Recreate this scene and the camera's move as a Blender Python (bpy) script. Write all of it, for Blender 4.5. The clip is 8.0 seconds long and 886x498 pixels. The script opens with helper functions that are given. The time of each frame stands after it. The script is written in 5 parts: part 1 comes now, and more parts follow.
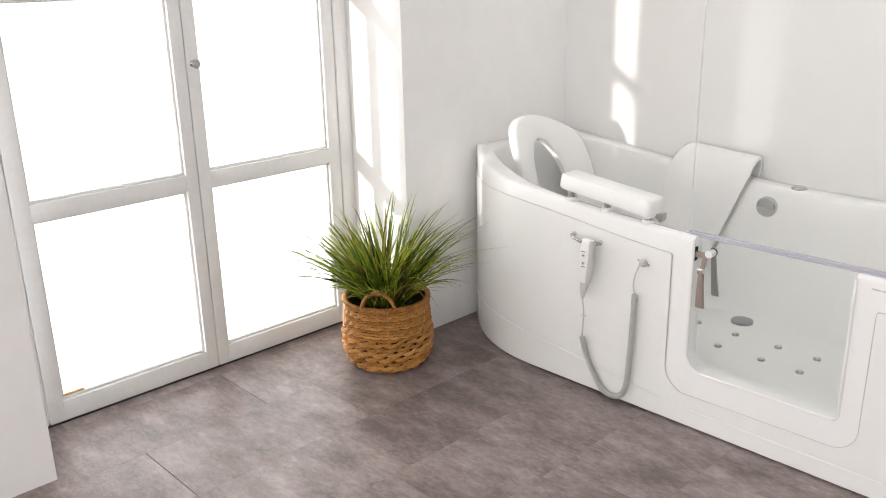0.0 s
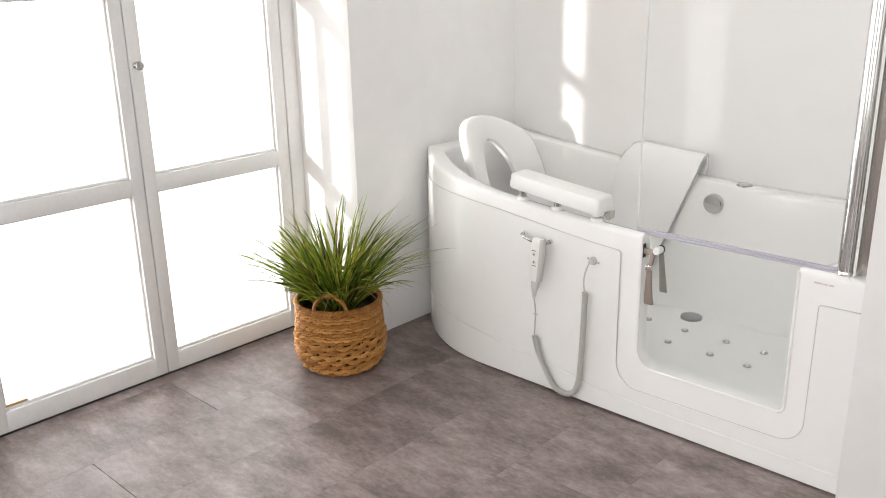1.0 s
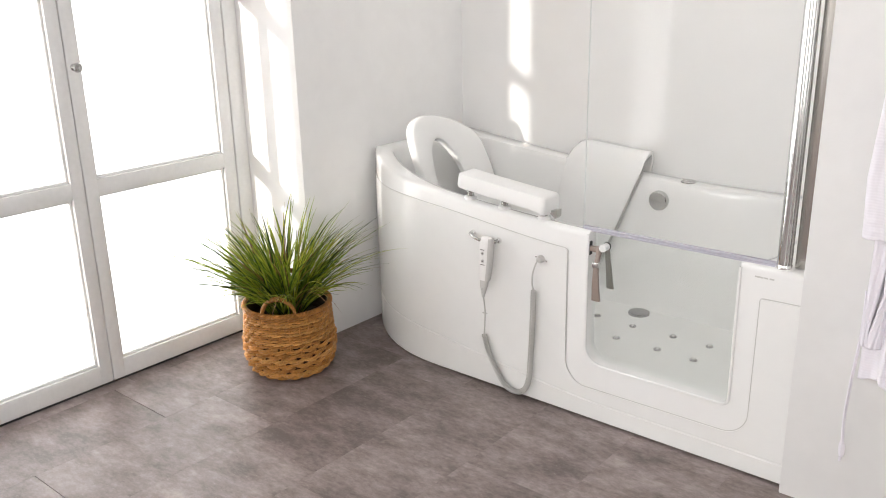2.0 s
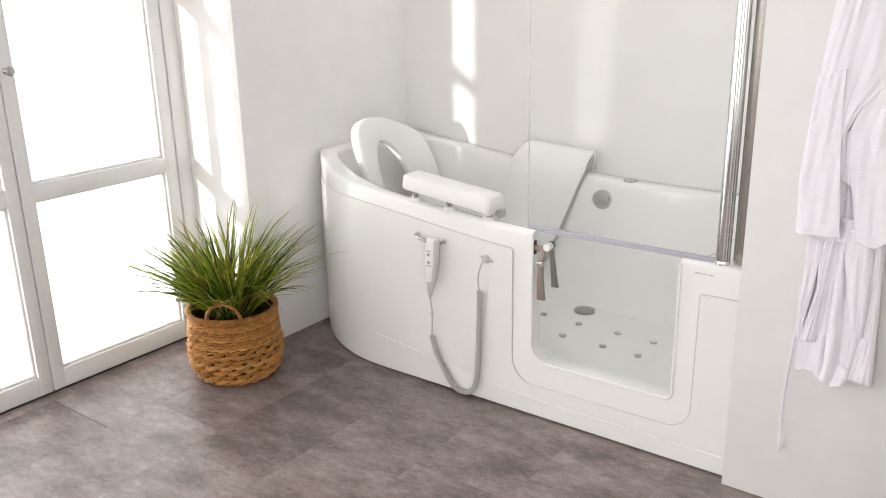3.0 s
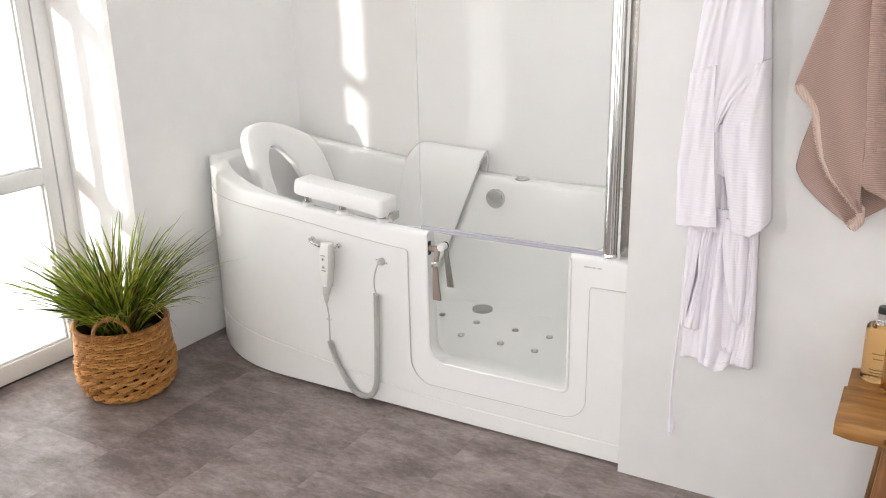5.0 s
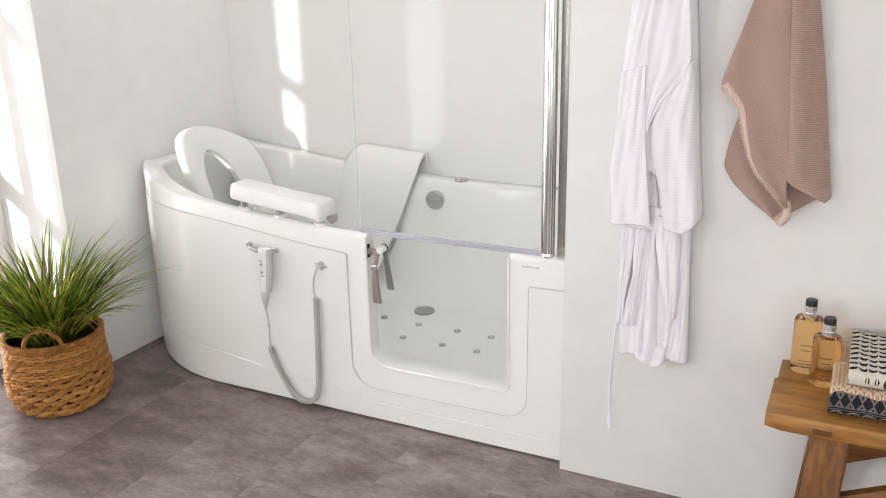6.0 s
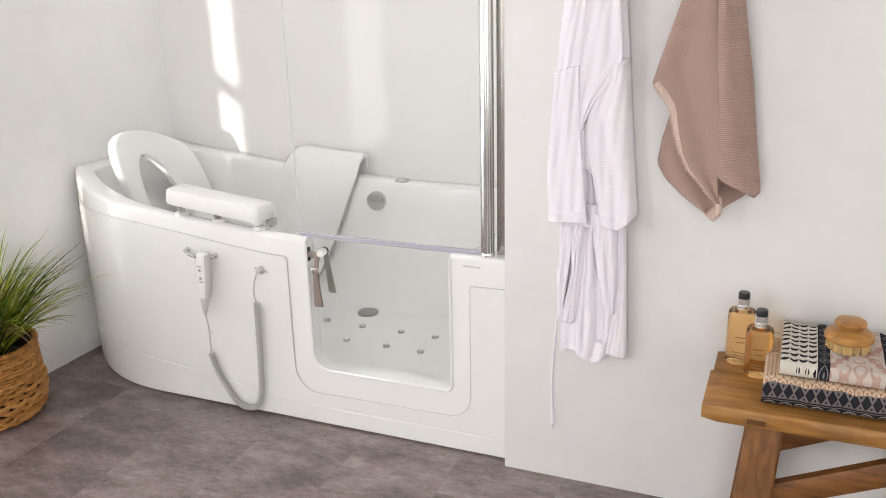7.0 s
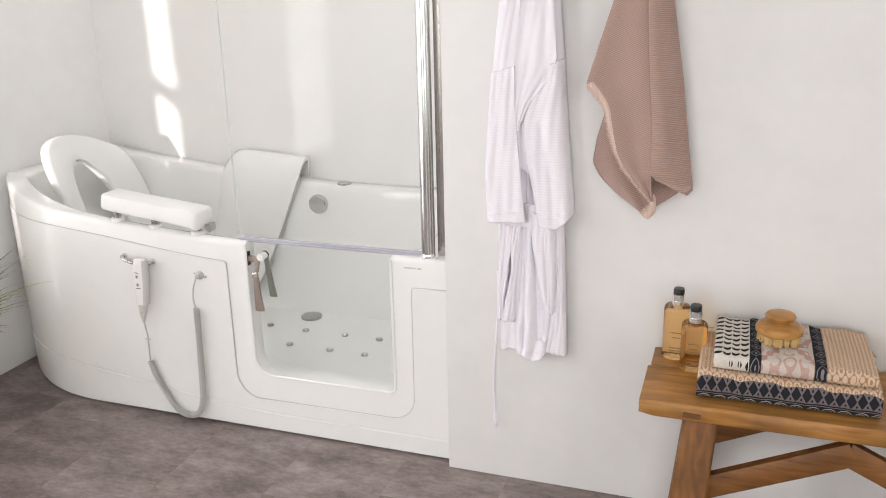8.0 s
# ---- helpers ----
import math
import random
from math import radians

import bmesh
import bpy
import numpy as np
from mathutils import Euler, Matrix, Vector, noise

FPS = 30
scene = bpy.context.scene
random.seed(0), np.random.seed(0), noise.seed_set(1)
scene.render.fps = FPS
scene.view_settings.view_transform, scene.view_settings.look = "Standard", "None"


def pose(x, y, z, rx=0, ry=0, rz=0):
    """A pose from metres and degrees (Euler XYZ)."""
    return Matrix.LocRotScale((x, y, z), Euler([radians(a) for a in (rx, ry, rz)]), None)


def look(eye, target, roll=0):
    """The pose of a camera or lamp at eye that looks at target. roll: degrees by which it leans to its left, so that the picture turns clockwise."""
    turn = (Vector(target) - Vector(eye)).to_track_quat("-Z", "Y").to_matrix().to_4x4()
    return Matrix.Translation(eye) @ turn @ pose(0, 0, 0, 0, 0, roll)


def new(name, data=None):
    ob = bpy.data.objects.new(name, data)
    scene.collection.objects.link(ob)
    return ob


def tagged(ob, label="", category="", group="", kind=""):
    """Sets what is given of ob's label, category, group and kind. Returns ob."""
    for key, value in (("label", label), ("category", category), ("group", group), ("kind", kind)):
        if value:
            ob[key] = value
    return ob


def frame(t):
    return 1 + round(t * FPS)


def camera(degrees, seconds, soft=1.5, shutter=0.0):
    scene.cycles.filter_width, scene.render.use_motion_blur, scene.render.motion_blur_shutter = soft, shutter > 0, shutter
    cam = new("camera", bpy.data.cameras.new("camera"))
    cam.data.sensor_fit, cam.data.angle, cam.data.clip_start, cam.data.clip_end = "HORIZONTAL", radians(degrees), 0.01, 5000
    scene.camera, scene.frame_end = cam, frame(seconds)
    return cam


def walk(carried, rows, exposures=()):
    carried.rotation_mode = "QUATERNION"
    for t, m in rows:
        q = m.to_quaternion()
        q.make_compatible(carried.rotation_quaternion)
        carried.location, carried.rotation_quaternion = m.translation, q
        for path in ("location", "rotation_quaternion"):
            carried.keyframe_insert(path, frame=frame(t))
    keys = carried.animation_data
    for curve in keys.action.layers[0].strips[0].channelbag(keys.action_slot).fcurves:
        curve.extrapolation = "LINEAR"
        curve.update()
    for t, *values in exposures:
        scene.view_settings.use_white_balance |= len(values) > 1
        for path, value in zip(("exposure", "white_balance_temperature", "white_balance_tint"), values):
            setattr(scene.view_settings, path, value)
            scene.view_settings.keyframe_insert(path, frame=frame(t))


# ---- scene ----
cam = camera(54.6, 8.0, soft=1.0)
PATH = [
    (0, (0.586, -2.149, 1.359), (-0.788, -0.835, 0.736), -1.2),
    (0.5, (0.591, -2.136, 1.356), (-0.751, -0.79, 0.733), -1.3),
    (1, (0.599, -2.13, 1.35), (-0.706, -0.747, 0.732), -1.2),
    (1.5, (0.605, -2.12, 1.349), (-0.663, -0.702, 0.73), -1.2),
    (3, (0.626, -2.103, 1.349), (-0.512, -0.58, 0.73), -1.1),
    (3.5, (0.633, -2.095, 1.346), (-0.46, -0.538, 0.728), -1.1),
    (4, (0.64, -2.094, 1.348), (-0.403, -0.503, 0.73), -1.1),
    (4.5, (0.646, -2.087, 1.344), (-0.357, -0.47, 0.726), -1.2),
    (6, (0.671, -2.067, 1.341), (-0.177, -0.362, 0.727), -1.2),
    (6.5, (0.68, -2.057, 1.346), (-0.113, -0.329, 0.726), -1.4),
    (7, (0.687, -2.055, 1.348), (-0.049, -0.302, 0.727), -1.4),
    (7.5, (0.699, -2.054, 1.346), (0.018, -0.278, 0.729), -1.3),
    (8, (0.712, -2.05, 1.342), (0.084, -0.254, 0.727), -1.2),
]
walk(cam, [(t, look(eye, target, roll)) for t, eye, target, roll in PATH], exposures=[(0.0, -0.07), (4.0, -0.08), (8.0, -0.05)])

# ---- light ----
world = bpy.data.worlds.new("world")
scene.world = world
world.use_nodes = True
wn = world.node_tree
sky = wn.nodes.new("ShaderNodeTexSky")
sky.sky_type = "NISHITA"
sky.sun_disc = False
sky.sun_elevation = radians(9.0)
sky.sun_rotation = radians(194)
wn.nodes["Background"].inputs["Strength"].default_value = 0.12
wn.links.new(sky.outputs[0], wn.nodes["Background"].inputs[0])

SUN_WAY = Vector((0.252, 1.0, -0.164))
sun_data = bpy.data.lights.new("sun", "SUN")
sun_data.energy = 3.5
sun_data.angle = radians(1.1)
sun_data.color = (1.0, 0.95, 0.88)
sun = new("sun", sun_data)
sun.matrix_world = look(Vector((-3, -8, 4)), Vector((-3, -8, 4)) + SUN_WAY)

SKY_GLOW = 4.6


# fill lamps set in the openings of three added, unseen windows
def fill_lamp(eye, target, wide, watts):
    data = bpy.data.lights.new("fill_light", "AREA")
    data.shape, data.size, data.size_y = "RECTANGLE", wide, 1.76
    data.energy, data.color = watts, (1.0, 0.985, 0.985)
    new("fill_light", data).matrix_world = look(eye, target)


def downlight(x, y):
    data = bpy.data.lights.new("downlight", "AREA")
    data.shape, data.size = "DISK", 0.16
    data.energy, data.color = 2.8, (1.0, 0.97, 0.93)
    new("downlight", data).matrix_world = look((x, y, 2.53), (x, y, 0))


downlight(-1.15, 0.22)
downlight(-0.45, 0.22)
fill_lamp((3.06, -3.25, 1.22), (0, -3.25, 1.22), 1.96, 30.0)
fill_lamp((0.6, -4.66, 1.22), (0.6, 0, 1.22), 2.36, 32.0)
# added narrow source, throws the robe and towel shadows to the right
fill_lamp((-1.712, -2.50, 1.22), (0, -2.50, 1.22), 0.46, 26.0)


# ---- materials ----
def material(name, color, rough=0.5, metal=0.0, ior=1.45, var=0.0, var_scale=4.0, bump=0.0, bump_scale=200.0,
             coat=0.0, spec=0.5, rough_var=0.0):
    """A principled material with colour variation at two scales, roughness wear and fine relief."""
    m = bpy.data.materials.new(name)
    m.use_nodes = True
    nt = m.node_tree
    b = nt.nodes["Principled BSDF"]
    b.inputs["Base Color"].default_value = (*color, 1)
    b.inputs["Roughness"].default_value = rough
    b.inputs["Metallic"].default_value = metal
    b.inputs["IOR"].default_value = ior
    b.inputs["Coat Weight"].default_value = coat
    b.inputs["Specular IOR Level"].default_value = spec
    co = nt.nodes.new("ShaderNodeTexCoord")
    if var:
        n1 = nt.nodes.new("ShaderNodeTexNoise")
        n1.inputs["Scale"].default_value = var_scale
        n1.inputs["Detail"].default_value = 6
        nt.links.new(co.outputs["Object"], n1.inputs["Vector"])
        n2 = nt.nodes.new("ShaderNodeTexNoise")
        n2.inputs["Scale"].default_value = var_scale * 11
        nt.links.new(co.outputs["Object"], n2.inputs["Vector"])
        add = nt.nodes.new("ShaderNodeMath")
        add.operation = "ADD"
        nt.links.new(n1.outputs["Fac"], add.inputs[0])
        nt.links.new(n2.outputs["Fac"], add.inputs[1])
        ramp = nt.nodes.new("ShaderNodeMapRange")
        ramp.inputs["From Min"].default_value, ramp.inputs["From Max"].default_value = 0.7, 1.3
        ramp.inputs["To Min"].default_value, ramp.inputs["To Max"].default_value = 1 - var, 1 + var
        nt.links.new(add.outputs[0], ramp.inputs["Value"])
        mul = nt.nodes.new("ShaderNodeVectorMath")
        mul.operation = "SCALE"
        mul.inputs[0].default_value = color
        nt.links.new(ramp.outputs[0], mul.inputs["Scale"])
        nt.links.new(mul.outputs[0], b.inputs["Base Color"])
        if rough_var:
            rr = nt.nodes.new("ShaderNodeMapRange")
            rr.inputs["From Min"].default_value, rr.inputs["From Max"].default_value = 0.3, 0.7
            rr.inputs["To Min"].default_value, rr.inputs["To Max"].default_value = rough - rough_var, rough + rough_var
            nt.links.new(n1.outputs["Fac"], rr.inputs["Value"])
            nt.links.new(rr.outputs[0], b.inputs["Roughness"])
    if bump:
        n3 = nt.nodes.new("ShaderNodeTexNoise")
        n3.inputs["Scale"].default_value = bump_scale
        n3.inputs["Detail"].default_value = 4
        nt.links.new(co.outputs["Object"], n3.inputs["Vector"])
        bp = nt.nodes.new("ShaderNodeBump")
        bp.inputs["Strength"].default_value = bump
        bp.inputs["Distance"].default_value = 0.002
        nt.links.new(n3.outputs["Fac"], bp.inputs["Height"])
        nt.links.new(bp.outputs[0], b.inputs["Normal"])
    return m


def pane_material(name, tint, gloss=1.0):
    """Clear sheet glass: sees straight through, reflects by Fresnel."""
    m = bpy.data.materials.new(name)
    m.use_nodes = True
    nt = m.node_tree
    nt.nodes.remove(nt.nodes["Principled BSDF"])
    tr = nt.nodes.new("ShaderNodeBsdfTransparent")
    tr.inputs[0].default_value = (*tint, 1)
    gl = nt.nodes.new("ShaderNodeBsdfGlossy")
    gl.inputs["Roughness"].default_value = 0.02
    fr = nt.nodes.new("ShaderNodeFresnel")
    fr.inputs["IOR"].default_value = 1.45
    mu = nt.nodes.new("ShaderNodeMath")
    mu.operation = "MULTIPLY"
    mu.inputs[1].default_value = gloss
    mix = nt.nodes.new("ShaderNodeMixShader")
    nt.links.new(fr.outputs[0], mu.inputs[0])
    nt.links.new(mu.outputs[0], mix.inputs[0])
    nt.links.new(tr.outputs[0], mix.inputs[1])
    nt.links.new(gl.outputs[0], mix.inputs[2])
    nt.links.new(mix.outputs[0], nt.nodes["Material Output"].inputs["Surface"])
    return m


def floor_material(name, shift):
    """Grey-brown concrete-look vinyl: cloudy mottling, streaks and small pale flecks, shifted from tile to tile."""
    m = bpy.data.materials.new(name)
    m.use_nodes = True
    nt = m.node_tree
    b = nt.nodes["Principled BSDF"]
    co = nt.nodes.new("ShaderNodeTexCoord")
    oi = nt.nodes.new("ShaderNodeObjectInfo")
    sc = nt.nodes.new("ShaderNodeVectorMath")
    sc.operation = "SCALE"
    cm = nt.nodes.new("ShaderNodeCombineXYZ")
    for k in range(3):
        nt.links.new(oi.outputs["Random"], cm.inputs[k])
    nt.links.new(cm.outputs[0], sc.inputs[0])
    sc.inputs["Scale"].default_value = 37.0
    ad = nt.nodes.new("ShaderNodeVectorMath")
    ad.operation = "ADD"
    nt.links.new(co.outputs["Object"], ad.inputs[0])
    nt.links.new(sc.outputs[0], ad.inputs[1])
    mp = nt.nodes.new("ShaderNodeMapping")
    mp.inputs["Scale"].default_value = (1.0, 1.9, 1.0)
    nt.links.new(ad.outputs[0], mp.inputs["Vector"])

    def noise_node(scale, detail, rough, vec):
        n = nt.nodes.new("ShaderNodeTexNoise")
        n.inputs["Scale"].default_value = scale
        n.inputs["Detail"].default_value = detail
        n.inputs["Roughness"].default_value = rough
        nt.links.new(vec, n.inputs["Vector"])
        return n.outputs["Fac"]

    cloud = noise_node(5.5, 10, 0.70, mp.outputs[0])
    streak = noise_node(38.0, 8, 0.75, mp.outputs[0])
    fleck = noise_node(95.0, 3, 0.6, mp.outputs[0])
    ramp = nt.nodes.new("ShaderNodeValToRGB")
    el = ramp.color_ramp.elements
    el[0].position, el[0].color = 0.30, (0.124, 0.094, 0.088, 1)
    el[1].position, el[1].color = 0.72, (0.405, 0.340, 0.325, 1)
    mid = ramp.color_ramp.elements.new(0.5)
    mid.color = (0.246, 0.198, 0.188, 1)
    a1 = nt.nodes.new("ShaderNodeMath")
    a1.operation = "MULTIPLY_ADD"
    a1.inputs[1].default_value = 0.52
    nt.links.new(streak, a1.inputs[0])
    nt.links.new(cloud, a1.inputs[2])
    a2 = nt.nodes.new("ShaderNodeMath")
    a2.operation = "MULTIPLY_ADD"
    a2.inputs[1].default_value = 0.07
    nt.links.new(oi.outputs["Random"], a2.inputs[0])
    nt.links.new(a1.outputs[0], a2.inputs[2])
    a3 = nt.nodes.new("ShaderNodeMath")
    a3.operation = "SUBTRACT"
    a3.inputs[1].default_value = 0.322 + shift
    nt.links.new(a2.outputs[0], a3.inputs[0])
    nt.links.new(a3.outputs[0], ramp.inputs[0])
    fl = nt.nodes.new("ShaderNodeMapRange")
    fl.inputs["From Min"].default_value, fl.inputs["From Max"].default_value = 0.62, 0.74
    fl.inputs["To Max"].default_value = 0.35
    nt.links.new(fleck, fl.inputs["Value"])
    mx = nt.nodes.new("ShaderNodeMix")
    mx.data_type = "RGBA"
    nt.links.new(fl.outputs[0], mx.inputs[0])
    nt.links.new(ramp.outputs[0], mx.inputs[6])
    mx.inputs[7].default_value = (0.42, 0.39, 0.37, 1)
    nt.links.new(mx.outputs[2], b.inputs["Base Color"])
    rr = nt.nodes.new("ShaderNodeMapRange")
    rr.inputs["To Min"].default_value, rr.inputs["To Max"].default_value = 0.34, 0.52
    nt.links.new(streak, rr.inputs["Value"])
    nt.links.new(rr.outputs[0], b.inputs["Roughness"])
    bp = nt.nodes.new("ShaderNodeBump")
    bp.inputs["Strength"].default_value = 0.25
    bp.inputs["Distance"].default_value = 0.001
    nt.links.new(streak, bp.inputs["Height"])
    nt.links.new(bp.outputs[0], b.inputs["Normal"])
    return m


def wood_material(name, dark, light, scale=1.0, rough=0.42):
    """Oiled old wood: long grain along x of the piece, pores and darker stains."""
    m = bpy.data.materials.new(name)
    m.use_nodes = True
    nt = m.node_tree
    b = nt.nodes["Principled BSDF"]
    co = nt.nodes.new("ShaderNodeTexCoord")
    mp = nt.nodes.new("ShaderNodeMapping")
    mp.inputs["Scale"].default_value = (1.6 * scale, 22 * scale, 22 * scale)
    nt.links.new(co.outputs["Object"], mp.inputs["Vector"])
    n1 = nt.nodes.new("ShaderNodeTexNoise")
    n1.inputs["Scale"].default_value = 2.0
    n1.inputs["Detail"].default_value = 8
    n1.inputs["Distortion"].default_value = 0.5
    nt.links.new(mp.outputs[0], n1.inputs["Vector"])
    n2 = nt.nodes.new("ShaderNodeTexNoise")
    n2.inputs["Scale"].default_value = 9.0 * scale
    n2.inputs["Detail"].default_value = 4
    nt.links.new(co.outputs["Object"], n2.inputs["Vector"])
    ramp = nt.nodes.new("ShaderNodeValToRGB")
    el = ramp.color_ramp.elements
    el[0].position, el[0].color = 0.3, (*dark, 1)
    el[1].position, el[1].color = 0.68, (*light, 1)
    nt.links.new(n1.outputs["Fac"], ramp.inputs[0])
    st = nt.nodes.new("ShaderNodeMapRange")
    st.inputs["From Min"].default_value, st.inputs["From Max"].default_value = 0.35, 0.7
    st.inputs["To Min"].default_value, st.inputs["To Max"].default_value = 0.72, 1.12
    nt.links.new(n2.outputs["Fac"], st.inputs["Value"])
    mul = nt.nodes.new("ShaderNodeVectorMath")
    mul.operation = "SCALE"
    nt.links.new(ramp.outputs[0], mul.inputs[0])
    nt.links.new(st.outputs[0], mul.inputs["Scale"])
    nt.links.new(mul.outputs[0], b.inputs["Base Color"])
    b.inputs["Roughness"].default_value = rough
    bp = nt.nodes.new("ShaderNodeBump")
    bp.inputs["Strength"].default_value = 0.3
    bp.inputs["Distance"].default_value = 0.001
    nt.links.new(n1.outputs["Fac"], bp.inputs["Height"])
    nt.links.new(bp.outputs[0], b.inputs["Normal"])
    return m


def cloth_material(name, color, pitch, way, depth=0.5, rough=0.9, var=0.06, turn=0.0):
    """Ribbed or waffle cloth: raised ribs across `way` (0 x, 2 z) at the given pitch, darker in the grooves by var,
    plus weave noise.
    """
    m = bpy.data.materials.new(name)
    m.use_nodes = True
    nt = m.node_tree
    b = nt.nodes["Principled BSDF"]
    b.inputs["Roughness"].default_value = rough
    b.inputs["Specular IOR Level"].default_value = 0.2
    b.inputs["Sheen Weight"].default_value = 0.25
    co = nt.nodes.new("ShaderNodeTexCoord")
    n0 = nt.nodes.new("ShaderNodeTexNoise")
    n0.inputs["Scale"].default_value = 30
    nt.links.new(co.outputs["Object"], n0.inputs["Vector"])
    wob = nt.nodes.new("ShaderNodeVectorMath")
    wob.operation = "MULTIPLY_ADD"
    wob.inputs[1].default_value = (0.004, 0.004, 0.004)
    nt.links.new(n0.outputs["Color"], wob.inputs[0])
    nt.links.new(co.outputs["Object"], wob.inputs[2])
    wv = nt.nodes.new("ShaderNodeTexWave")
    wv.wave_type = "BANDS"
    wv.bands_direction = "XYZ"[way]
    wv.inputs["Scale"].default_value = 0.314 / pitch
    wv.inputs["Distortion"].default_value = 0.4
    mpt = nt.nodes.new("ShaderNodeMapping")
    mpt.inputs["Rotation"].default_value = (0, radians(turn), 0)
    nt.links.new(wob.outputs[0], mpt.inputs["Vector"])
    nt.links.new(mpt.outputs[0], wv.inputs["Vector"])
    n1 = nt.nodes.new("ShaderNodeTexNoise")
    n1.inputs["Scale"].default_value = 900
    nt.links.new(co.outputs["Object"], n1.inputs["Vector"])
    h = nt.nodes.new("ShaderNodeMath")
    h.operation = "MULTIPLY_ADD"
    h.inputs[1].default_value = 0.35
    nt.links.new(n1.outputs["Fac"], h.inputs[0])
    nt.links.new(wv.outputs["Fac"], h.inputs[2])
    bp = nt.nodes.new("ShaderNodeBump")
    bp.inputs["Strength"].default_value = depth
    bp.inputs["Distance"].default_value = 0.0015
    nt.links.new(h.outputs[0], bp.inputs["Height"])
    nt.links.new(bp.outputs[0], b.inputs["Normal"])
    # shade between the ribs put into the colour: grooves darker, crests lighter
    mr = nt.nodes.new("ShaderNodeMapRange")
    mr.inputs["To Min"].default_value, mr.inputs["To Max"].default_value = 1 - var, 1 + var
    nt.links.new(wv.outputs["Fac"], mr.inputs["Value"])
    mul = nt.nodes.new("ShaderNodeVectorMath")
    mul.operation = "SCALE"
    mul.inputs[0].default_value = color
    nt.links.new(mr.outputs[0], mul.inputs["Scale"])
    nt.links.new(mul.outputs[0], b.inputs["Base Color"])
    return m


def glow_material(name, color, strength):
    m = bpy.data.materials.new(name)
    m.use_nodes = True
    nt = m.node_tree
    nt.nodes.remove(nt.nodes["Principled BSDF"])
    e = nt.nodes.new("ShaderNodeEmission")
    e.inputs[0].default_value = (*color, 1)
    e.inputs[1].default_value = strength
    nt.links.new(e.outputs[0], nt.nodes["Material Output"].inputs["Surface"])
    return m


PAINT = material("wall_paint", (0.885, 0.88, 0.875), 0.6, var=0.02, var_scale=1.3, bump=0.12, bump_scale=130)
# darker copy of the white paint, offsets surplus light on the right wall
PAINT_DIMMED = material("wall_paint_dimmed", (0.79, 0.785, 0.78), 0.65, var=0.025, var_scale=1.3, bump=0.14, bump_scale=130)
PANEL = material("wall_panel_white", (0.88, 0.875, 0.87), 0.42, var=0.012, var_scale=0.8, spec=0.25)
CEIL = material("ceiling_paint", (0.82, 0.82, 0.81), 0.8, var=0.02)
FRAME = material("window_paint", (0.80, 0.80, 0.795), 0.38, var=0.03, var_scale=6, bump=0.15, bump_scale=60)
ACRYL = material("sanitary_acrylic", (0.90, 0.90, 0.892), 0.12, var=0.008, var_scale=2, coat=0.3)
APRON = material("apron_acrylic", (0.86, 0.86, 0.85), 0.16, var=0.01, var_scale=2)
PAD = material("pad_foam_white", (0.89, 0.89, 0.88), 0.32, var=0.01, bump=0.1, bump_scale=300)
CHROME = material("chrome", (0.84, 0.83, 0.82), 0.07, metal=1.0, var=0.03, var_scale=8)
BRUSHED = material("drain_chrome", (0.5, 0.5, 0.48), 0.16, metal=1.0, var=0.04, var_scale=20)
TAUPE = material("taupe_handle", (0.30, 0.245, 0.215), 0.32, metal=0.35, var=0.05, var_scale=20)
GREYMETAL = material("grey_handle", (0.36, 0.35, 0.32), 0.35, metal=0.3, var=0.05, var_scale=20)
RUBBER = material("dark_rubber", (0.03, 0.03, 0.032), 0.6, var=0.1, var_scale=30)
CABLE = material("grey_cable", (0.56, 0.55, 0.53), 0.45, var=0.03, var_scale=20)
GREYPL = material("grey_plastic", (0.58, 0.57, 0.55), 0.4, var=0.03, var_scale=20)
HANDSET = material("handset_white", (0.83, 0.82, 0.81), 0.3, var=0.02)
INK = material("dark_print", (0.12, 0.11, 0.11), 0.6)
SEAL = material("clear_seal", (0.50, 0.49, 0.56), 0.25, var=0.04, var_scale=20)
GLASS = pane_material("screen_glass", (0.995, 0.997, 0.996), 0.16)
DOORGLASS = pane_material("door_glass", (0.985, 0.996, 0.99), 0.7)
GLASS_EDGE = material("glass_edge", (0.90, 0.93, 0.92), 0.2)
WINGLASS = pane_material("window_glass", (0.97, 0.97, 0.97), 0.6)
VINYL = [floor_material("vinyl_tile", 0.0), floor_material("vinyl_tile_dark", 0.036), floor_material("vinyl_tile_pale", -0.03)]
SUBFLOOR = material("joint_dark", (0.07, 0.062, 0.058), 0.8, var=0.1)
DAYGLOW = glow_material("daylight_outside", (1.0, 0.99, 0.985), SKY_GLOW)


# ---- mesh helpers ----
def finish(bm, name, mat, angle=38.0):
    """Turns a bmesh into a mesh, smooth but for edges sharper than the angle."""
    bmesh.ops.recalc_face_normals(bm, faces=bm.faces)
    for f in bm.faces:
        f.smooth = True
    for e in bm.edges:
        if len(e.link_faces) == 2 and e.calc_face_angle(0) > radians(angle):
            e.smooth = False
    me = bpy.data.meshes.new(name)
    bm.to_mesh(me)
    bm.free()
    for k in (mat if isinstance(mat, (list, tuple)) else [mat]):
        me.materials.append(k)
    return me


def thing(name, label, category, group="", kind="", at=(0, 0, 0)):
    ob = new(name)
    ob.location = at
    ob.empty_display_size = 0.05
    return tagged(ob, label, category, group, kind)


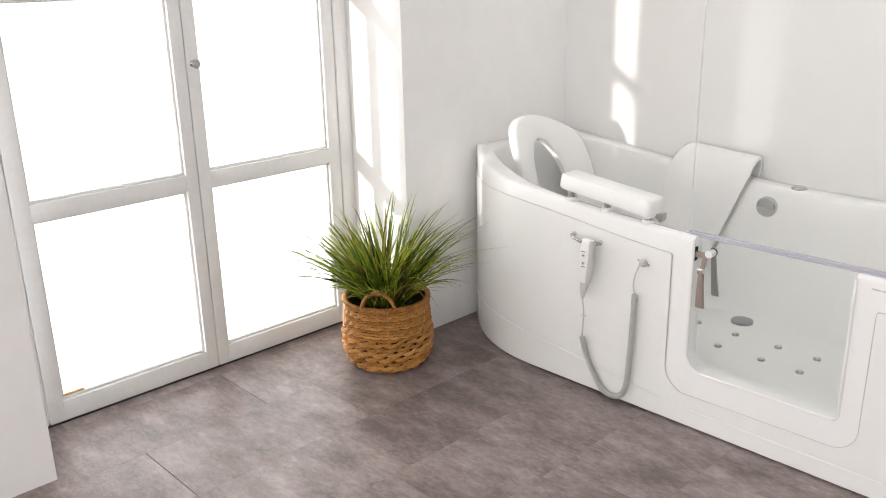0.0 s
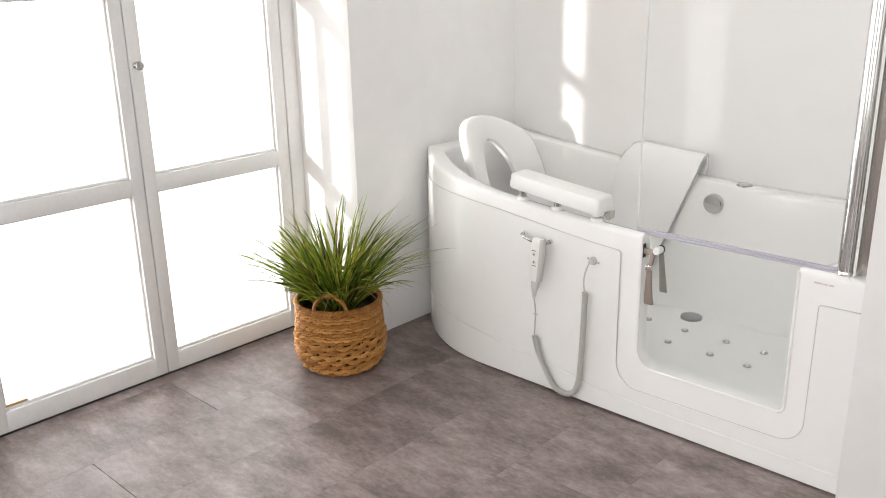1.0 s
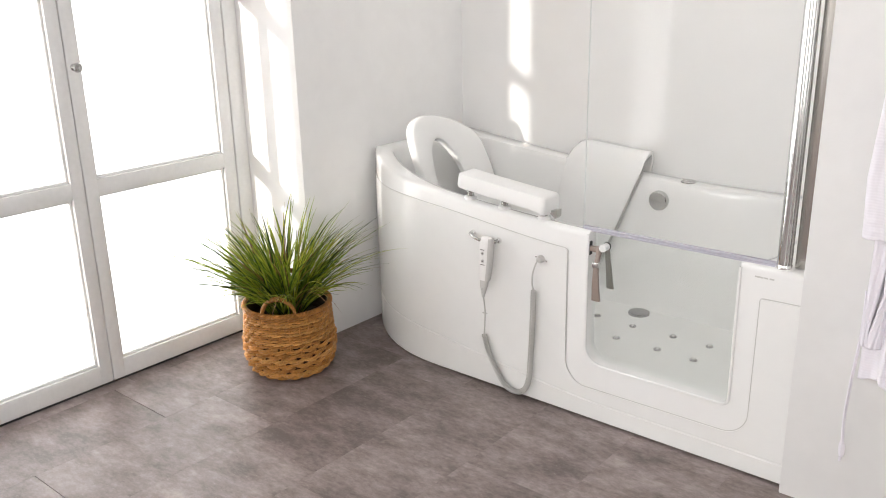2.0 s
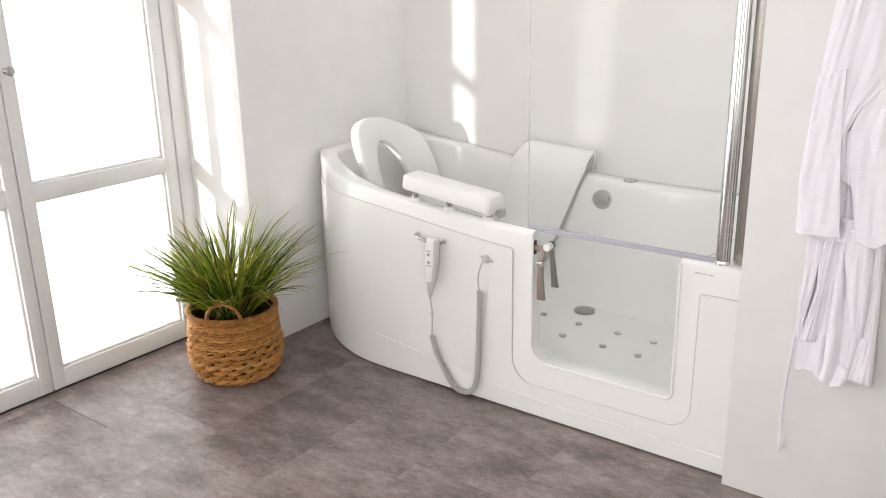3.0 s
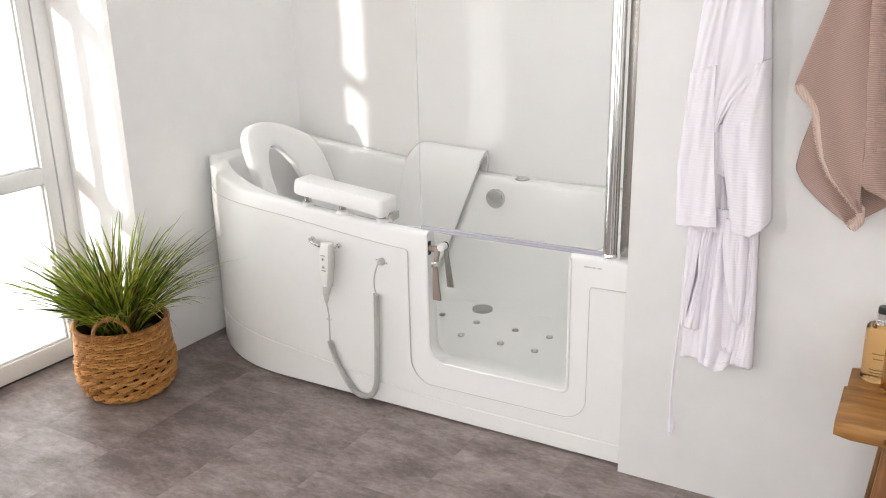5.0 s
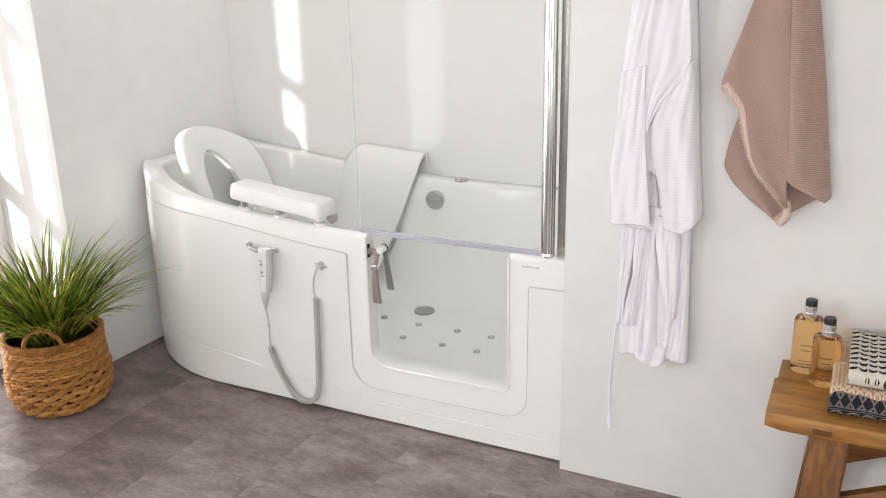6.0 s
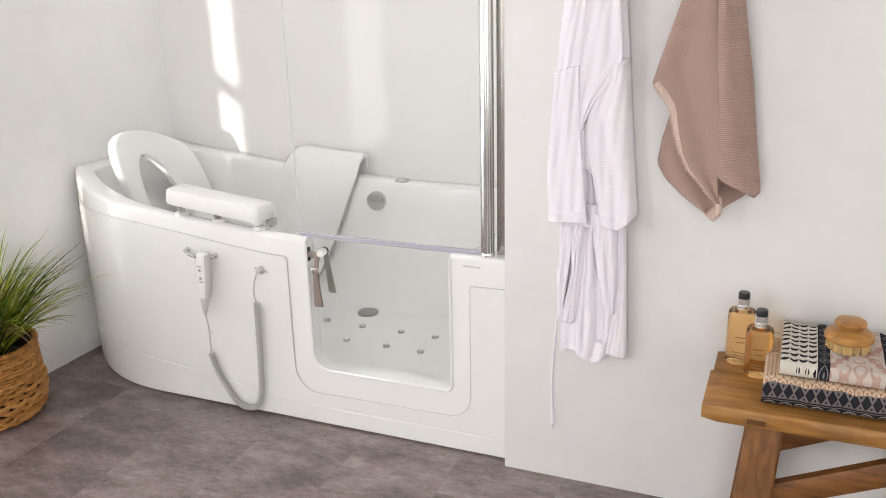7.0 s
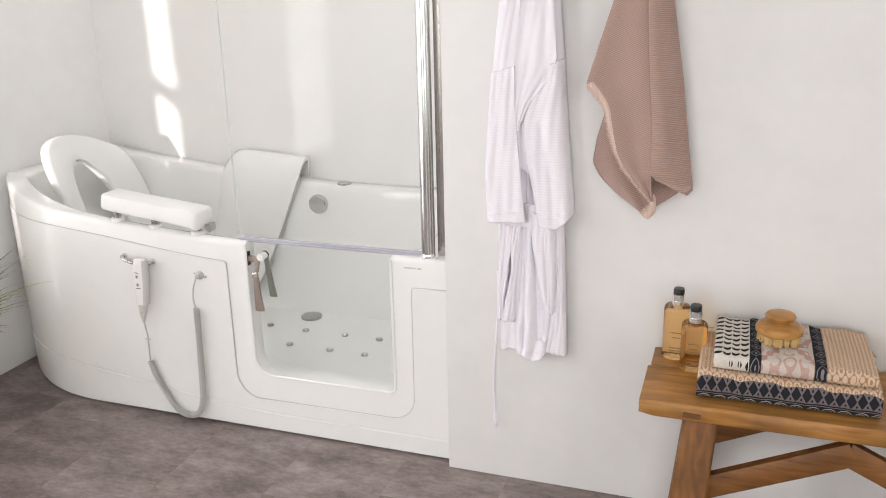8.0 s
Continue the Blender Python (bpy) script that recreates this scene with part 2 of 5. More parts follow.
def part(name, bm, mat, parent=None, label="", angle=38.0):
    ob = new(name, finish(bm, name, mat, angle))
    if parent:
        ob.parent = parent
        p = parent
        off = Vector((0, 0, 0))
        while p:
            off += p.location
            p = p.parent
        ob.location = -off
    if label:
        tagged(ob, label)
    return ob


def box(x0, x1, y0, y1, z0, z1, bevel=0.0, seg=2, bm=None):
    own = bmesh.new()
    r = bmesh.ops.create_cube(own, size=1.0)
    bmesh.ops.scale(own, vec=(x1 - x0, y1 - y0, z1 - z0), verts=r["verts"])
    bmesh.ops.translate(own, vec=((x0 + x1) / 2, (y0 + y1) / 2, (z0 + z1) / 2), verts=r["verts"])
    if bevel:
        bmesh.ops.bevel(own, geom=list(own.edges), offset=bevel, segments=seg, profile=0.5, affect="EDGES")
    if bm is None:
        return own
    return merge(bm, own)


def merge(bm, other, m=None):
    me = bpy.data.meshes.new("tmp")
    if m is not None:
        other.transform(m)
    other.to_mesh(me)
    other.free()
    bm.from_mesh(me)
    bpy.data.meshes.remove(me)
    return bm


def grid_mesh(rows, closed_u=False, cap=False):
    """A bmesh from rows of points (same count), joined into quads."""
    bm = bmesh.new()
    vs = [[bm.verts.new(p) for p in r] for r in rows]
    n = len(rows[0])
    for a, b in zip(vs, vs[1:]):
        for k in range(n if closed_u else n - 1):
            j = (k + 1) % n
            bm.faces.new((a[k], a[j], b[j], b[k]))
    if cap:
        bm.faces.new(vs[0])
        bm.faces.new(list(reversed(vs[-1])))
    return bm


def sweep(points, radius, sides=8, closed=False, up=None):
    """A round bar along points; radius is a number or one per point."""
    pts = [Vector(p) for p in points]
    n = len(pts)
    rad = radius if isinstance(radius, (list, tuple)) else [radius] * n
    rows, ref = [], None
    for i, p in enumerate(pts):
        a = pts[(i - 1) % n] if closed or i else pts[0]
        b = pts[(i + 1) % n] if closed or i < n - 1 else pts[-1]
        d = (b - a).normalized()
        if up is not None:
            ref = Vector(up)
        elif ref is None:
            ref = d.orthogonal().normalized()
        ref = (ref - d * ref.dot(d)).normalized()
        side = d.cross(ref)
        rows.append([p + (ref * math.cos(k * math.tau / sides) + side * math.sin(k * math.tau / sides)) * rad[i] for k in range(sides)])
    if closed:
        rows.append(rows[0])
        bm = grid_mesh(rows, True)
        bmesh.ops.remove_doubles(bm, verts=bm.verts, dist=1e-6)
        return bm
    return grid_mesh(rows, True, True)


def lathe(profile, seg=32, at=(0, 0, 0)):
    """Turned round z from (radius, z) pairs."""
    rows = [[(at[0] + max(r, 1e-5) * math.cos(k * math.tau / seg), at[1] + max(r, 1e-5) * math.sin(k * math.tau / seg), at[2] + z)
             for k in range(seg)] for r, z in profile]
    return grid_mesh(rows, True, True)


def prism(outline, y0, y1):
    """An outline in x and z, pulled from y0 to y1."""
    bm = bmesh.new()
    a = [bm.verts.new((x, y0, z)) for x, z in outline]
    b = [bm.verts.new((x, y1, z)) for x, z in outline]
    bm.faces.new(a)
    bm.faces.new(list(reversed(b)))
    for k in range(len(a)):
        j = (k + 1) % len(a)
        bm.faces.new((a[k], b[k], b[j], a[j]))
    return bm


def arc(cx, cz, r, a0, a1, n=8):
    return [(cx + r * math.cos(radians(a0 + (a1 - a0) * k / n)), cz + r * math.sin(radians(a0 + (a1 - a0) * k / n))) for k in range(n + 1)]


def smooth(u):
    u = min(1.0, max(0.0, u))
    return u * u * (3 - 2 * u)


def lerp(a, b, u):
    return a + (b - a) * u


def along(table, z):
    """Looks up a value in (key, value) pairs."""
    ks, vs = zip(*sorted(table))
    return float(np.interp(z, ks, vs))


def thicken(ob, t):
    m = ob.modifiers.new("thick", "SOLIDIFY")
    m.thickness, m.offset = t, 0.0
    return ob


def curve_points(knots, n):
    """A smooth line through knots (Catmull-Rom), evenly spaced."""
    ks = [Vector(k) for k in knots]
    ks = [ks[0] * 2 - ks[1]] + ks + [ks[-1] * 2 - ks[-2]]
    pts = []
    for i in range(1, len(ks) - 2):
        a, b, c, d = ks[i - 1], ks[i], ks[i + 1], ks[i + 2]
        for k in range(24):
            t = k / 24
            pts.append(0.5 * (2 * b + (c - a) * t + (2 * a - 5 * b + 4 * c - d) * t * t + (3 * b - a - 3 * c + d) * t ** 3))
    pts.append(ks[-2])
    dist = [0.0]
    for p, q in zip(pts, pts[1:]):
        dist.append(dist[-1] + (q - p).length)
    out = []
    for k in range(n):
        d = dist[-1] * k / (n - 1)
        out.append(Vector([np.interp(d, dist, [p[j] for p in pts]) for j in range(3)]))
    return out


# ---- structure ----
X_LEFT, X_WIN, Y_BACK, Y_RIGHT, X_EDGE = -1.712, -2.02, 0.79, -0.032, 0.011
Y_RECESS0, Y_RECESS1, TOP, CEILING = -1.484, -0.131, 2.16, 2.55
FAR_Y, FAR_X = -4.6, 3.0

tagged(part("wall_left", box(-1.87, X_LEFT, -2.06, Y_RECESS0, -0.05, CEILING, 0.002, 1), PAINT), "plain white painted wall beside the window recess", "wall", kind="structure")
for nm, y0, y1, z0, z1 in (("wall_left_far", -2.25, -2.06, -0.05, CEILING), ("wall_left_end", FAR_Y, -2.75, -0.05, CEILING), ("wall_left_sill", -2.75, -2.25, -0.05, 0.3), ("wall_left_head", -2.75, -2.25, 2.14, CEILING)):
    tagged(part(nm, box(-2.03, X_LEFT, y0, y1, z0, z1), PAINT), "plain white painted wall", "wall", kind="structure")
tagged(part("wall_corner", box(-2.16, X_LEFT, Y_RECESS1, Y_BACK + 0.1, -0.05, CEILING), PAINT), "plain white painted wall between window and bathtub", "wall", kind="structure")
tagged(part("wall_lintel_far", box(-2.16, -1.87, -2.06, Y_RECESS0, TOP, CEILING), PAINT), "white painted wall above the window", "wall", kind="structure")
tagged(part("wall_lintel", box(-2.16, X_LEFT, Y_RECESS0, Y_RECESS1, TOP, CEILING), PAINT), "white painted wall above the window recess", "wall", kind="structure")
tagged(part("wall_back", box(X_LEFT, 0.2, Y_BACK, Y_BACK + 0.1, -0.05, CEILING), PANEL), "glossy white panelled wall behind the bathtub", "wall", kind="structure")
tagged(part("wall_right", box(X_EDGE, FAR_X, Y_RIGHT, Y_BACK, -0.05, CEILING, 0.003, 2), PAINT_DIMMED), "matt white wall projecting beside the bathtub, coloured darker to offset its lighting", "wall", kind="structure")
for nm, x0, x1, z0, z1 in (("wall_rear", -2.03, -0.6, -0.05, CEILING), ("wall_rear_end", 1.8, FAR_X + 0.3, -0.05, CEILING), ("wall_rear_sill", -0.6, 1.8, -0.05, 0.3), ("wall_rear_head", -0.6, 1.8, 2.14, CEILING)):
    tagged(part(nm, box(x0, x1, FAR_Y - 0.3, FAR_Y, z0, z1), PAINT), "plain white painted wall closing the room", "wall", kind="structure")
for nm, y0, y1, z0, z1 in (("wall_side", -2.25, Y_RIGHT, -0.05, CEILING), ("wall_side_end", FAR_Y, -4.25, -0.05, CEILING), ("wall_side_sill", -4.25, -2.25, -0.05, 0.3), ("wall_side_head", -4.25, -2.25, 2.14, CEILING)):
    tagged(part(nm, box(FAR_X, FAR_X + 0.3, y0, y1, z0, z1), PAINT), "plain white painted wall closing the room", "wall", kind="structure")
tagged(part("ceiling", box(-2.16, FAR_X + 0.3, FAR_Y - 0.3, Y_BACK + 0.1, CEILING, CEILING + 0.08), CEIL), "flat white ceiling", "ceiling", kind="structure")
floor = tagged(part("floor", box(-2.07, FAR_X + 0.3, FAR_Y - 0.3, Y_BACK + 0.1, -0.06, -0.003), SUBFLOOR), "grey-brown concrete-look vinyl tile floor", "floor", kind="structure")
tagged(part("backdrop", box(-2.92, -2.9, -2.6, 2.2, -0.8, 3.4), DAYGLOW), "blown-out white daylight outside the window", "backdrop", kind="structure")


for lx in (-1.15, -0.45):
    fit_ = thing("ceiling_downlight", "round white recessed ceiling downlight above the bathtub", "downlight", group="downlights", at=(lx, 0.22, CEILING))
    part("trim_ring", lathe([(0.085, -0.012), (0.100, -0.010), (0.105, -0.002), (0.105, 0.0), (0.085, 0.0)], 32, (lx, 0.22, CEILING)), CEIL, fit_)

# ---- window: two tall glazed leaves in a painted frame ----
def window_leaf(owner, y0, y1, hinge_left):
    t0, t1 = X_WIN - 0.036, X_WIN
    st_l, st_r = (0.05, 0.043) if hinge_left else (0.043, 0.05)
    lf = part("window_leaf", box(t0, t1, y0, y0 + st_l, 0.008, TOP - 0.06, 0.003), FRAME, owner)
    part("stile", box(t0, t1, y1 - st_r, y1, 0.008, TOP - 0.06, 0.003), FRAME, lf)
    for z0, z1 in ((0.008, 0.075), (0.664, 0.718), (1.297, 1.351), (1.98, TOP - 0.06)):
        part("rail", box(t0 + 0.001, t1 - 0.001, y0 + st_l - 0.002, y1 - st_r + 0.002, z0, z1, 0.002), FRAME, lf)
    for z0, z1 in ((0.075, 0.664), (0.718, 1.297), (1.351, 1.98)):
        a, b = y0 + st_l, y1 - st_r
        bead = bmesh.new()
        for q in ((a, a + 0.009, z0, z1), (b - 0.009, b, z0, z1)):
            box(t0 + 0.008, t1 - 0.012, q[0], q[1], q[2], q[3], 0.002, 1, bead)
        for q in ((z0, z0 + 0.009), (z1 - 0.009, z1)):
            box(t0 + 0.008, t1 - 0.0125, a, b, q[0], q[1], 0.002, 1, bead)
        part("glazing_bead", bead, FRAME, lf)
        g = part("pane", box(t0 + 0.012, t0 + 0.016, a - 0.002, b + 0.002, z0 - 0.002, z1 + 0.002), WINGLASS, lf)
        g.visible_shadow = False
    return lf


window = thing("window_1", "tall white painted double casement window, closed, overexposed daylight", "window", kind="structure", at=(X_WIN, -0.79, 0))
window_leaf(window, -1.386, -0.789, True)
window_leaf(window, -1.983, -1.390, False)
leaf_r = window_leaf(window, -0.785, -0.192, False)
part("jamb", box(X_WIN - 0.05, X_WIN + 0.004, Y_RECESS1 - 0.058, Y_RECESS1, 0, TOP, 0.003), FRAME, window)
part("jamb", box(X_WIN - 0.05, X_WIN + 0.004, -2.06, -1.986, 0, TOP, 0.003), FRAME, window)
part("head", box(X_WIN - 0.05, X_WIN + 0.004, -1.986, Y_RECESS1 - 0.058, TOP - 0.057, TOP, 0.003), FRAME, window)
# black strip standing in for the dark gap under the leaves
part("gap_strip", box(X_WIN - 0.05, X_WIN - 0.004, -1.986, Y_RECESS1 - 0.058, -0.002, 0.004), RUBBER, window)
part("wooden_wedge", box(X_WIN - 0.022, X_WIN - 0.012, -1.334, -1.262, 0.0855, 0.0915, 0.001, 1), material("raw_pine", (0.55, 0.33, 0.16), 0.7, var=0.2, var_scale=40), window, "thin strip of raw pine")
knob = lathe([(0.0, 0), (0.011, 0), (0.011, 0.003), (0.006, 0.006), (0.0055, 0.014), (0.010, 0.018), (0.0145, 0.022), (0.0155, 0.027), (0.013, 0.031), (0.0, 0.033)], 24)
knob.transform(pose(X_WIN, -0.764, 1.08, 0, 90, 0))
part("knob", knob, BRUSHED, leaf_r, "small round satin chrome knob")


# added windows out of view, frosted, built only to house the fill lamps
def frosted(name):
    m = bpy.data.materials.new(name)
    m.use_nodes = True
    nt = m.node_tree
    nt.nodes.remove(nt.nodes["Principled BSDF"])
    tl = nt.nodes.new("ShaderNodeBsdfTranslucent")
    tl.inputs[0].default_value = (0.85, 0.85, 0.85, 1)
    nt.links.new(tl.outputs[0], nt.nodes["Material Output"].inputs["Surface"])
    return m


fill_window_b = thing("fill_window_2", "added unseen wide white window with frosted panes, housing a fill lamp", "window", kind="structure", at=(3.15, -3.25, 0.3))
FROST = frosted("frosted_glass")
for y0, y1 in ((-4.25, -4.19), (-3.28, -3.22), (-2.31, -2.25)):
    part("mullion", box(3.12, 3.17, y0, y1, 0.3, 2.14, 0.003), FRAME, fill_window_b)
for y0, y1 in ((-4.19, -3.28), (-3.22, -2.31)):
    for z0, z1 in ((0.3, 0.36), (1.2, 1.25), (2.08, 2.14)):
        part("rail", box(3.121, 3.169, y0, y1, z0, z1, 0.003), FRAME, fill_window_b)
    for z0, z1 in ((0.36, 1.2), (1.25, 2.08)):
        part("pane", box(3.145, 3.151, y0, y1, z0, z1), FROST, fill_window_b)
fill_window_c = thing("fill_window_3", "added unseen wide white window with frosted panes, housing a fill lamp", "window", kind="structure", at=(0.6, -4.75, 0.3))
for x0, x1 in ((-0.6, -0.54), (0.57, 0.63), (1.74, 1.8)):
    part("mullion", box(x0, x1, -4.77, -4.72, 0.3, 2.14, 0.003), FRAME, fill_window_c)
for x0, x1 in ((-0.54, 0.57), (0.63, 1.74)):
    for z0, z1 in ((0.3, 0.36), (1.2, 1.25), (2.08, 2.14)):
        part("rail", box(x0, x1, -4.769, -4.721, z0, z1, 0.003), FRAME, fill_window_c)
    for z0, z1 in ((0.36, 1.2), (1.25, 2.08)):
        part("pane", box(x0, x1, -4.751, -4.745, z0, z1), FROST, fill_window_c)

# narrow unseen window, added to carry the shadow-casting lamp on the left
fill_window_d = thing("fill_window_4", "added unseen narrow tall white window with frosted panes, housing a fill lamp", "window", kind="structure", at=(-1.95, -2.50, 0.3))
for y0, y1 in ((-2.75, -2.70), (-2.30, -2.25)):
    part("mullion", box(-1.98, -1.93, y0, y1, 0.3, 2.14, 0.003), FRAME, fill_window_d)
for z0, z1 in ((0.3, 0.36), (1.2, 1.25), (2.08, 2.14)):
    part("rail", box(-1.979, -1.931, -2.70, -2.30, z0, z1, 0.003), FRAME, fill_window_d)
for z0, z1 in ((0.36, 1.2), (1.25, 2.08)):
    part("pane", box(-1.958, -1.952, -2.70, -2.30, z0, z1), FROST, fill_window_d)


# ---- bathtub ----
def y_front(x):
    """Plan of the tub's outer front: straight, then swept back to the wall."""
    return 0.24 * max(0.0, (-1.2 - x) / 0.51) ** 2.3


def y_inner(x):
    return 0.047 + 0.24 * max(0.0, (-1.06 - x) / 0.6) ** 2.3


def z_rim(x):
    return 0.605 + 0.10 * max(0.0, (-0.5 - x) / 1.21) ** 1.6


def z_plinth(x):
    return 0.065 + 0.08 * smooth(-0.5 - x)


def z_apron(x):
    return 0.542 + 0.065 * smooth((-0.6 - x) / 0.8)


TUB_L, TUB_R, TUB_B = X_LEFT + 0.002, X_EDGE - 0.003, Y_BACK - 0.003


def ring(poly, angles, c):
    """The outline's points at the given angles round c."""
    pts = np.array(poly) - c
    ang = np.unwrap(np.arctan2(pts[:, 1], pts[:, 0]))
    ang = ang - ang[0]
    start = math.atan2(pts[0][1], pts[0][0])
    rad = np.hypot(pts[:, 0], pts[:, 1])
    rel = [(a - start) % math.tau for a in angles]
    out = []
    for a, r in zip(angles, rel):
        k = min(len(ang) - 2, max(0, int(np.searchsorted(ang, r, side="right")) - 1))
        p, q = pts[k], pts[k + 1]
        d = np.array((math.cos(a), math.sin(a)))
        den = d[0] * (q - p)[1] - d[1] * (q - p)[0]
        s = (p[0] * (q - p)[1] - p[1] * (q - p)[0]) / den if abs(den) > 1e-12 else rad[k]
        out.append((c[0] + d[0] * s, c[1] + d[1] * s))
    return out


def tub_outline():
    p = [(TUB_R, 0.0)]
    p += [(x, y_front(x)) for x in np.linspace(TUB_R - 0.02, TUB_L, 70)]
    p += [(TUB_L, y) for y in np.linspace(0.3, TUB_B, 20)]
    p += [(x, TUB_B) for x in np.linspace(TUB_L + 0.05, TUB_R, 40)]
    p += [(TUB_R, y) for y in np.linspace(TUB_B - 0.05, 0.0, 20)]
    return [(x, y) for x, y in reversed(p)]


def basin_outline(x0, x1, yf, y1, r):
    """Rounded plan of the basin, front edge given by yf(x)."""
    p = [(x, yf(x)) for x in np.linspace(x0 + r * 0.15, x1 - r, 60)]
    p += [(x, y) for x, y in arc(x1 - r, yf(x1) + r, r, -90, 0)]
    p += [(x, y) for x, y in arc(x1 - r, y1 - r, r, 0, 90)]
    p += [(x, y1) for x in np.linspace(x1 - r - 0.02, x0 + r + 0.02, 40)]
    rl = min(0.16, r * 2)
    p += [(x, y) for x, y in arc(x0 + rl, y1 - rl, rl, 90, 180)]
    p += [(x0, y) for y in np.linspace(y1 - rl - 0.02, yf(x0) + r * 0.5, 12)]
    p.append(p[0])
    return p


C = np.array((-0.80, 0.42))
corners = [math.atan2(y - C[1], x - C[0]) for x, y in ((TUB_R, 0), (TUB_L, y_front(TUB_L)), (TUB_L, TUB_B), (TUB_R, TUB_B))]
ANG = sorted([k * math.tau / 220 - math.pi for k in range(220)] + corners)
o_ring = ring(tub_outline(), ANG, C)
i_ring = ring(basin_outline(-1.63, -0.115, y_inner, 0.705, 0.07), ANG, C)
f_ring = ring(basin_outline(-1.30, -0.135, lambda x: 0.060 + 0.12 * max(0, (-0.9 - x) / 0.5) ** 2, 0.575, 0.09), ANG, C)


def toward(a, b, d):
    """Each point of ring a moved d metres toward ring b."""
    out = []
    for p, q in zip(a, b):
        v = Vector((q[0] - p[0], q[1] - p[1]))
        n = v.length
        v = v * (min(d, n * 0.45) / n)
        out.append((p[0] + v.x, p[1] + v.y))
    return out


rows = [[(x, y, 0.02) for x, y in o_ring]]
for s in (0.3, 0.6, 0.9):
    rows.append([(x, y, lerp(0.02, z_rim(x) - 0.018, s)) for x, y in o_ring])
for ins, down in ((0.0, 0.018), (0.0025, 0.009), (0.008, 0.003), (0.018, 0.0)):
    rows.append([(x, y, z_rim(x) - down) for x, y in toward(o_ring, i_ring, ins)])
for ins, down in ((0.022, 0.001), (0.010, 0.003), (0.003, 0.009)):
    rows.append([(x, y, z_rim(x) - down) for x, y in toward(i_ring, o_ring, ins)])
i_top = [(x, y, z_rim(x) - 0.022) for x, y in i_ring]
rows.append(i_top)
for u, w in ((0.12, 0.07), (0.3, 0.18), (0.5, 0.33), (0.7, 0.5), (0.82, 0.63), (0.9, 0.75), (0.955, 0.87), (0.985, 0.95), (1.0, 1.0)):
    rows.append([(lerp(a[0], b[0], w * 0.94 + 0.06 * w * w), lerp(a[1], b[1], w), lerp(a[2], 0.155, u)) for a, b in zip(i_top, f_ring)])
rows.append([(lerp(b[0], C[0], 0.12), lerp(b[1], C[1], 0.12), 0.1535) for b in f_ring])
body = grid_mesh(rows, True, True)

DOOR_L, DOOR_R, DOOR_Z = -0.613, -0.157, 0.19
opening = [(DOOR_L, 0.8), (DOOR_L, DOOR_Z + 0.058)] + arc(DOOR_L + 0.058, DOOR_Z + 0.058, 0.058, 180, 270, 10) \
    + arc(DOOR_R - 0.022, DOOR_Z + 0.022, 0.022, 270, 360, 8) + [(DOOR_R, 0.8)]
tub = thing("walk_in_bathtub", "white acrylic walk-in bathtub with a curved apron and a glazed door", "bathtub", at=(-0.85, 0.3, 0.0))
tub_body = part("tub_shell", body, ACRYL, tub)
cutter_bm = prism(opening, -0.06, 0.135)
cutter = new("cutter", finish(cutter_bm, "cutter", ACRYL))
cut = tub_body.modifiers.new("cut", "BOOLEAN")
cut.object, cut.operation, cut.solver = cutter, "DIFFERENCE", "EXACT"
tub_body.location = (0, 0, 0)
tub_body.parent = None
bpy.context.view_layer.update()
carved = bpy.data.meshes.new_from_object(tub_body.evaluated_get(bpy.context.evaluated_depsgraph_get()))
tub_body.modifiers.clear()
bpy.data.objects.remove(cutter)
bmc = bmesh.new()
bmc.from_mesh(carved)
bmesh.ops.remove_doubles(bmc, verts=bmc.verts, dist=1e-5)
tub_body.data = finish(bmc, "tub_shell", ACRYL, 40)
tub_body.parent = tub
tub_body.location = (0.85, -0.3, 0)

# rounded lip round the door opening
lip = [(x, -0.0005, z) for x, z in [(DOOR_L, 0.6), (DOOR_L, 0.4)] + opening[1:-1] + [(DOOR_R, 0.4), (DOOR_R, 0.595)]]
part("door_lip", sweep(lip, 0.0045, 8), ACRYL, tub)


def apron_sheet():
    """The front cover with its notch round the door frame, following the tub's plan."""
    bm = bmesh.new()
    cols = list(np.linspace(TUB_L + 0.004, -1.15, 40))
    nz = 7
    grid = [[bm.verts.new((x, y_front(x) - 0.004, lerp(z_plinth(x) + 0.002, z_apron(x), k / nz))) for k in range(nz + 1)] for x in cols]
    for a, b in zip(grid, grid[1:]):
        for k in range(nz):
            bm.faces.new((a[k], b[k], b[k + 1], a[k + 1]))
    edge = grid[-1]
    top = [(x, z_apron(x)) for x in np.linspace(-1.13, -0.69, 22)]
    notch = [(-0.6845, 0.5418), (-0.681, 0.5385), (-0.681, 0.19)] + arc(-0.681 + 0.085, 0.19, 0.085, 180, 256, 10)
    notch += arc(-0.17, 0.182, 0.071, 270, 357, 10) + [(-0.097, 0.514), (-0.094, 0.519), (-0.088, 0.5205), (TUB_R, 0.522)]
    low = [(x, z_plinth(x) + 0.002) for x in np.linspace(TUB_R, -1.13, 40)]
    ring_pts = list(edge)
    ring_pts += [bm.verts.new((x, -0.004, z)) for x, z in top + notch + low]
    bm.faces.new(ring_pts)
    r = bmesh.ops.extrude_face_region(bm, geom=list(bm.faces))
    bmesh.ops.translate(bm, vec=(0, 0.006, 0), verts=[v for v in r["geom"] if isinstance(v, bmesh.types.BMVert)])
    return bm


seam = [(x, y_front(x) - 0.0022, z_apron(x) + 0.0012) for x in np.linspace(TUB_L + 0.01, -0.69, 60)]
seam += [(-0.6835, -0.0022, 0.543), (-0.6795, -0.0022, 0.539), (-0.6795, -0.0022, 0.19)]
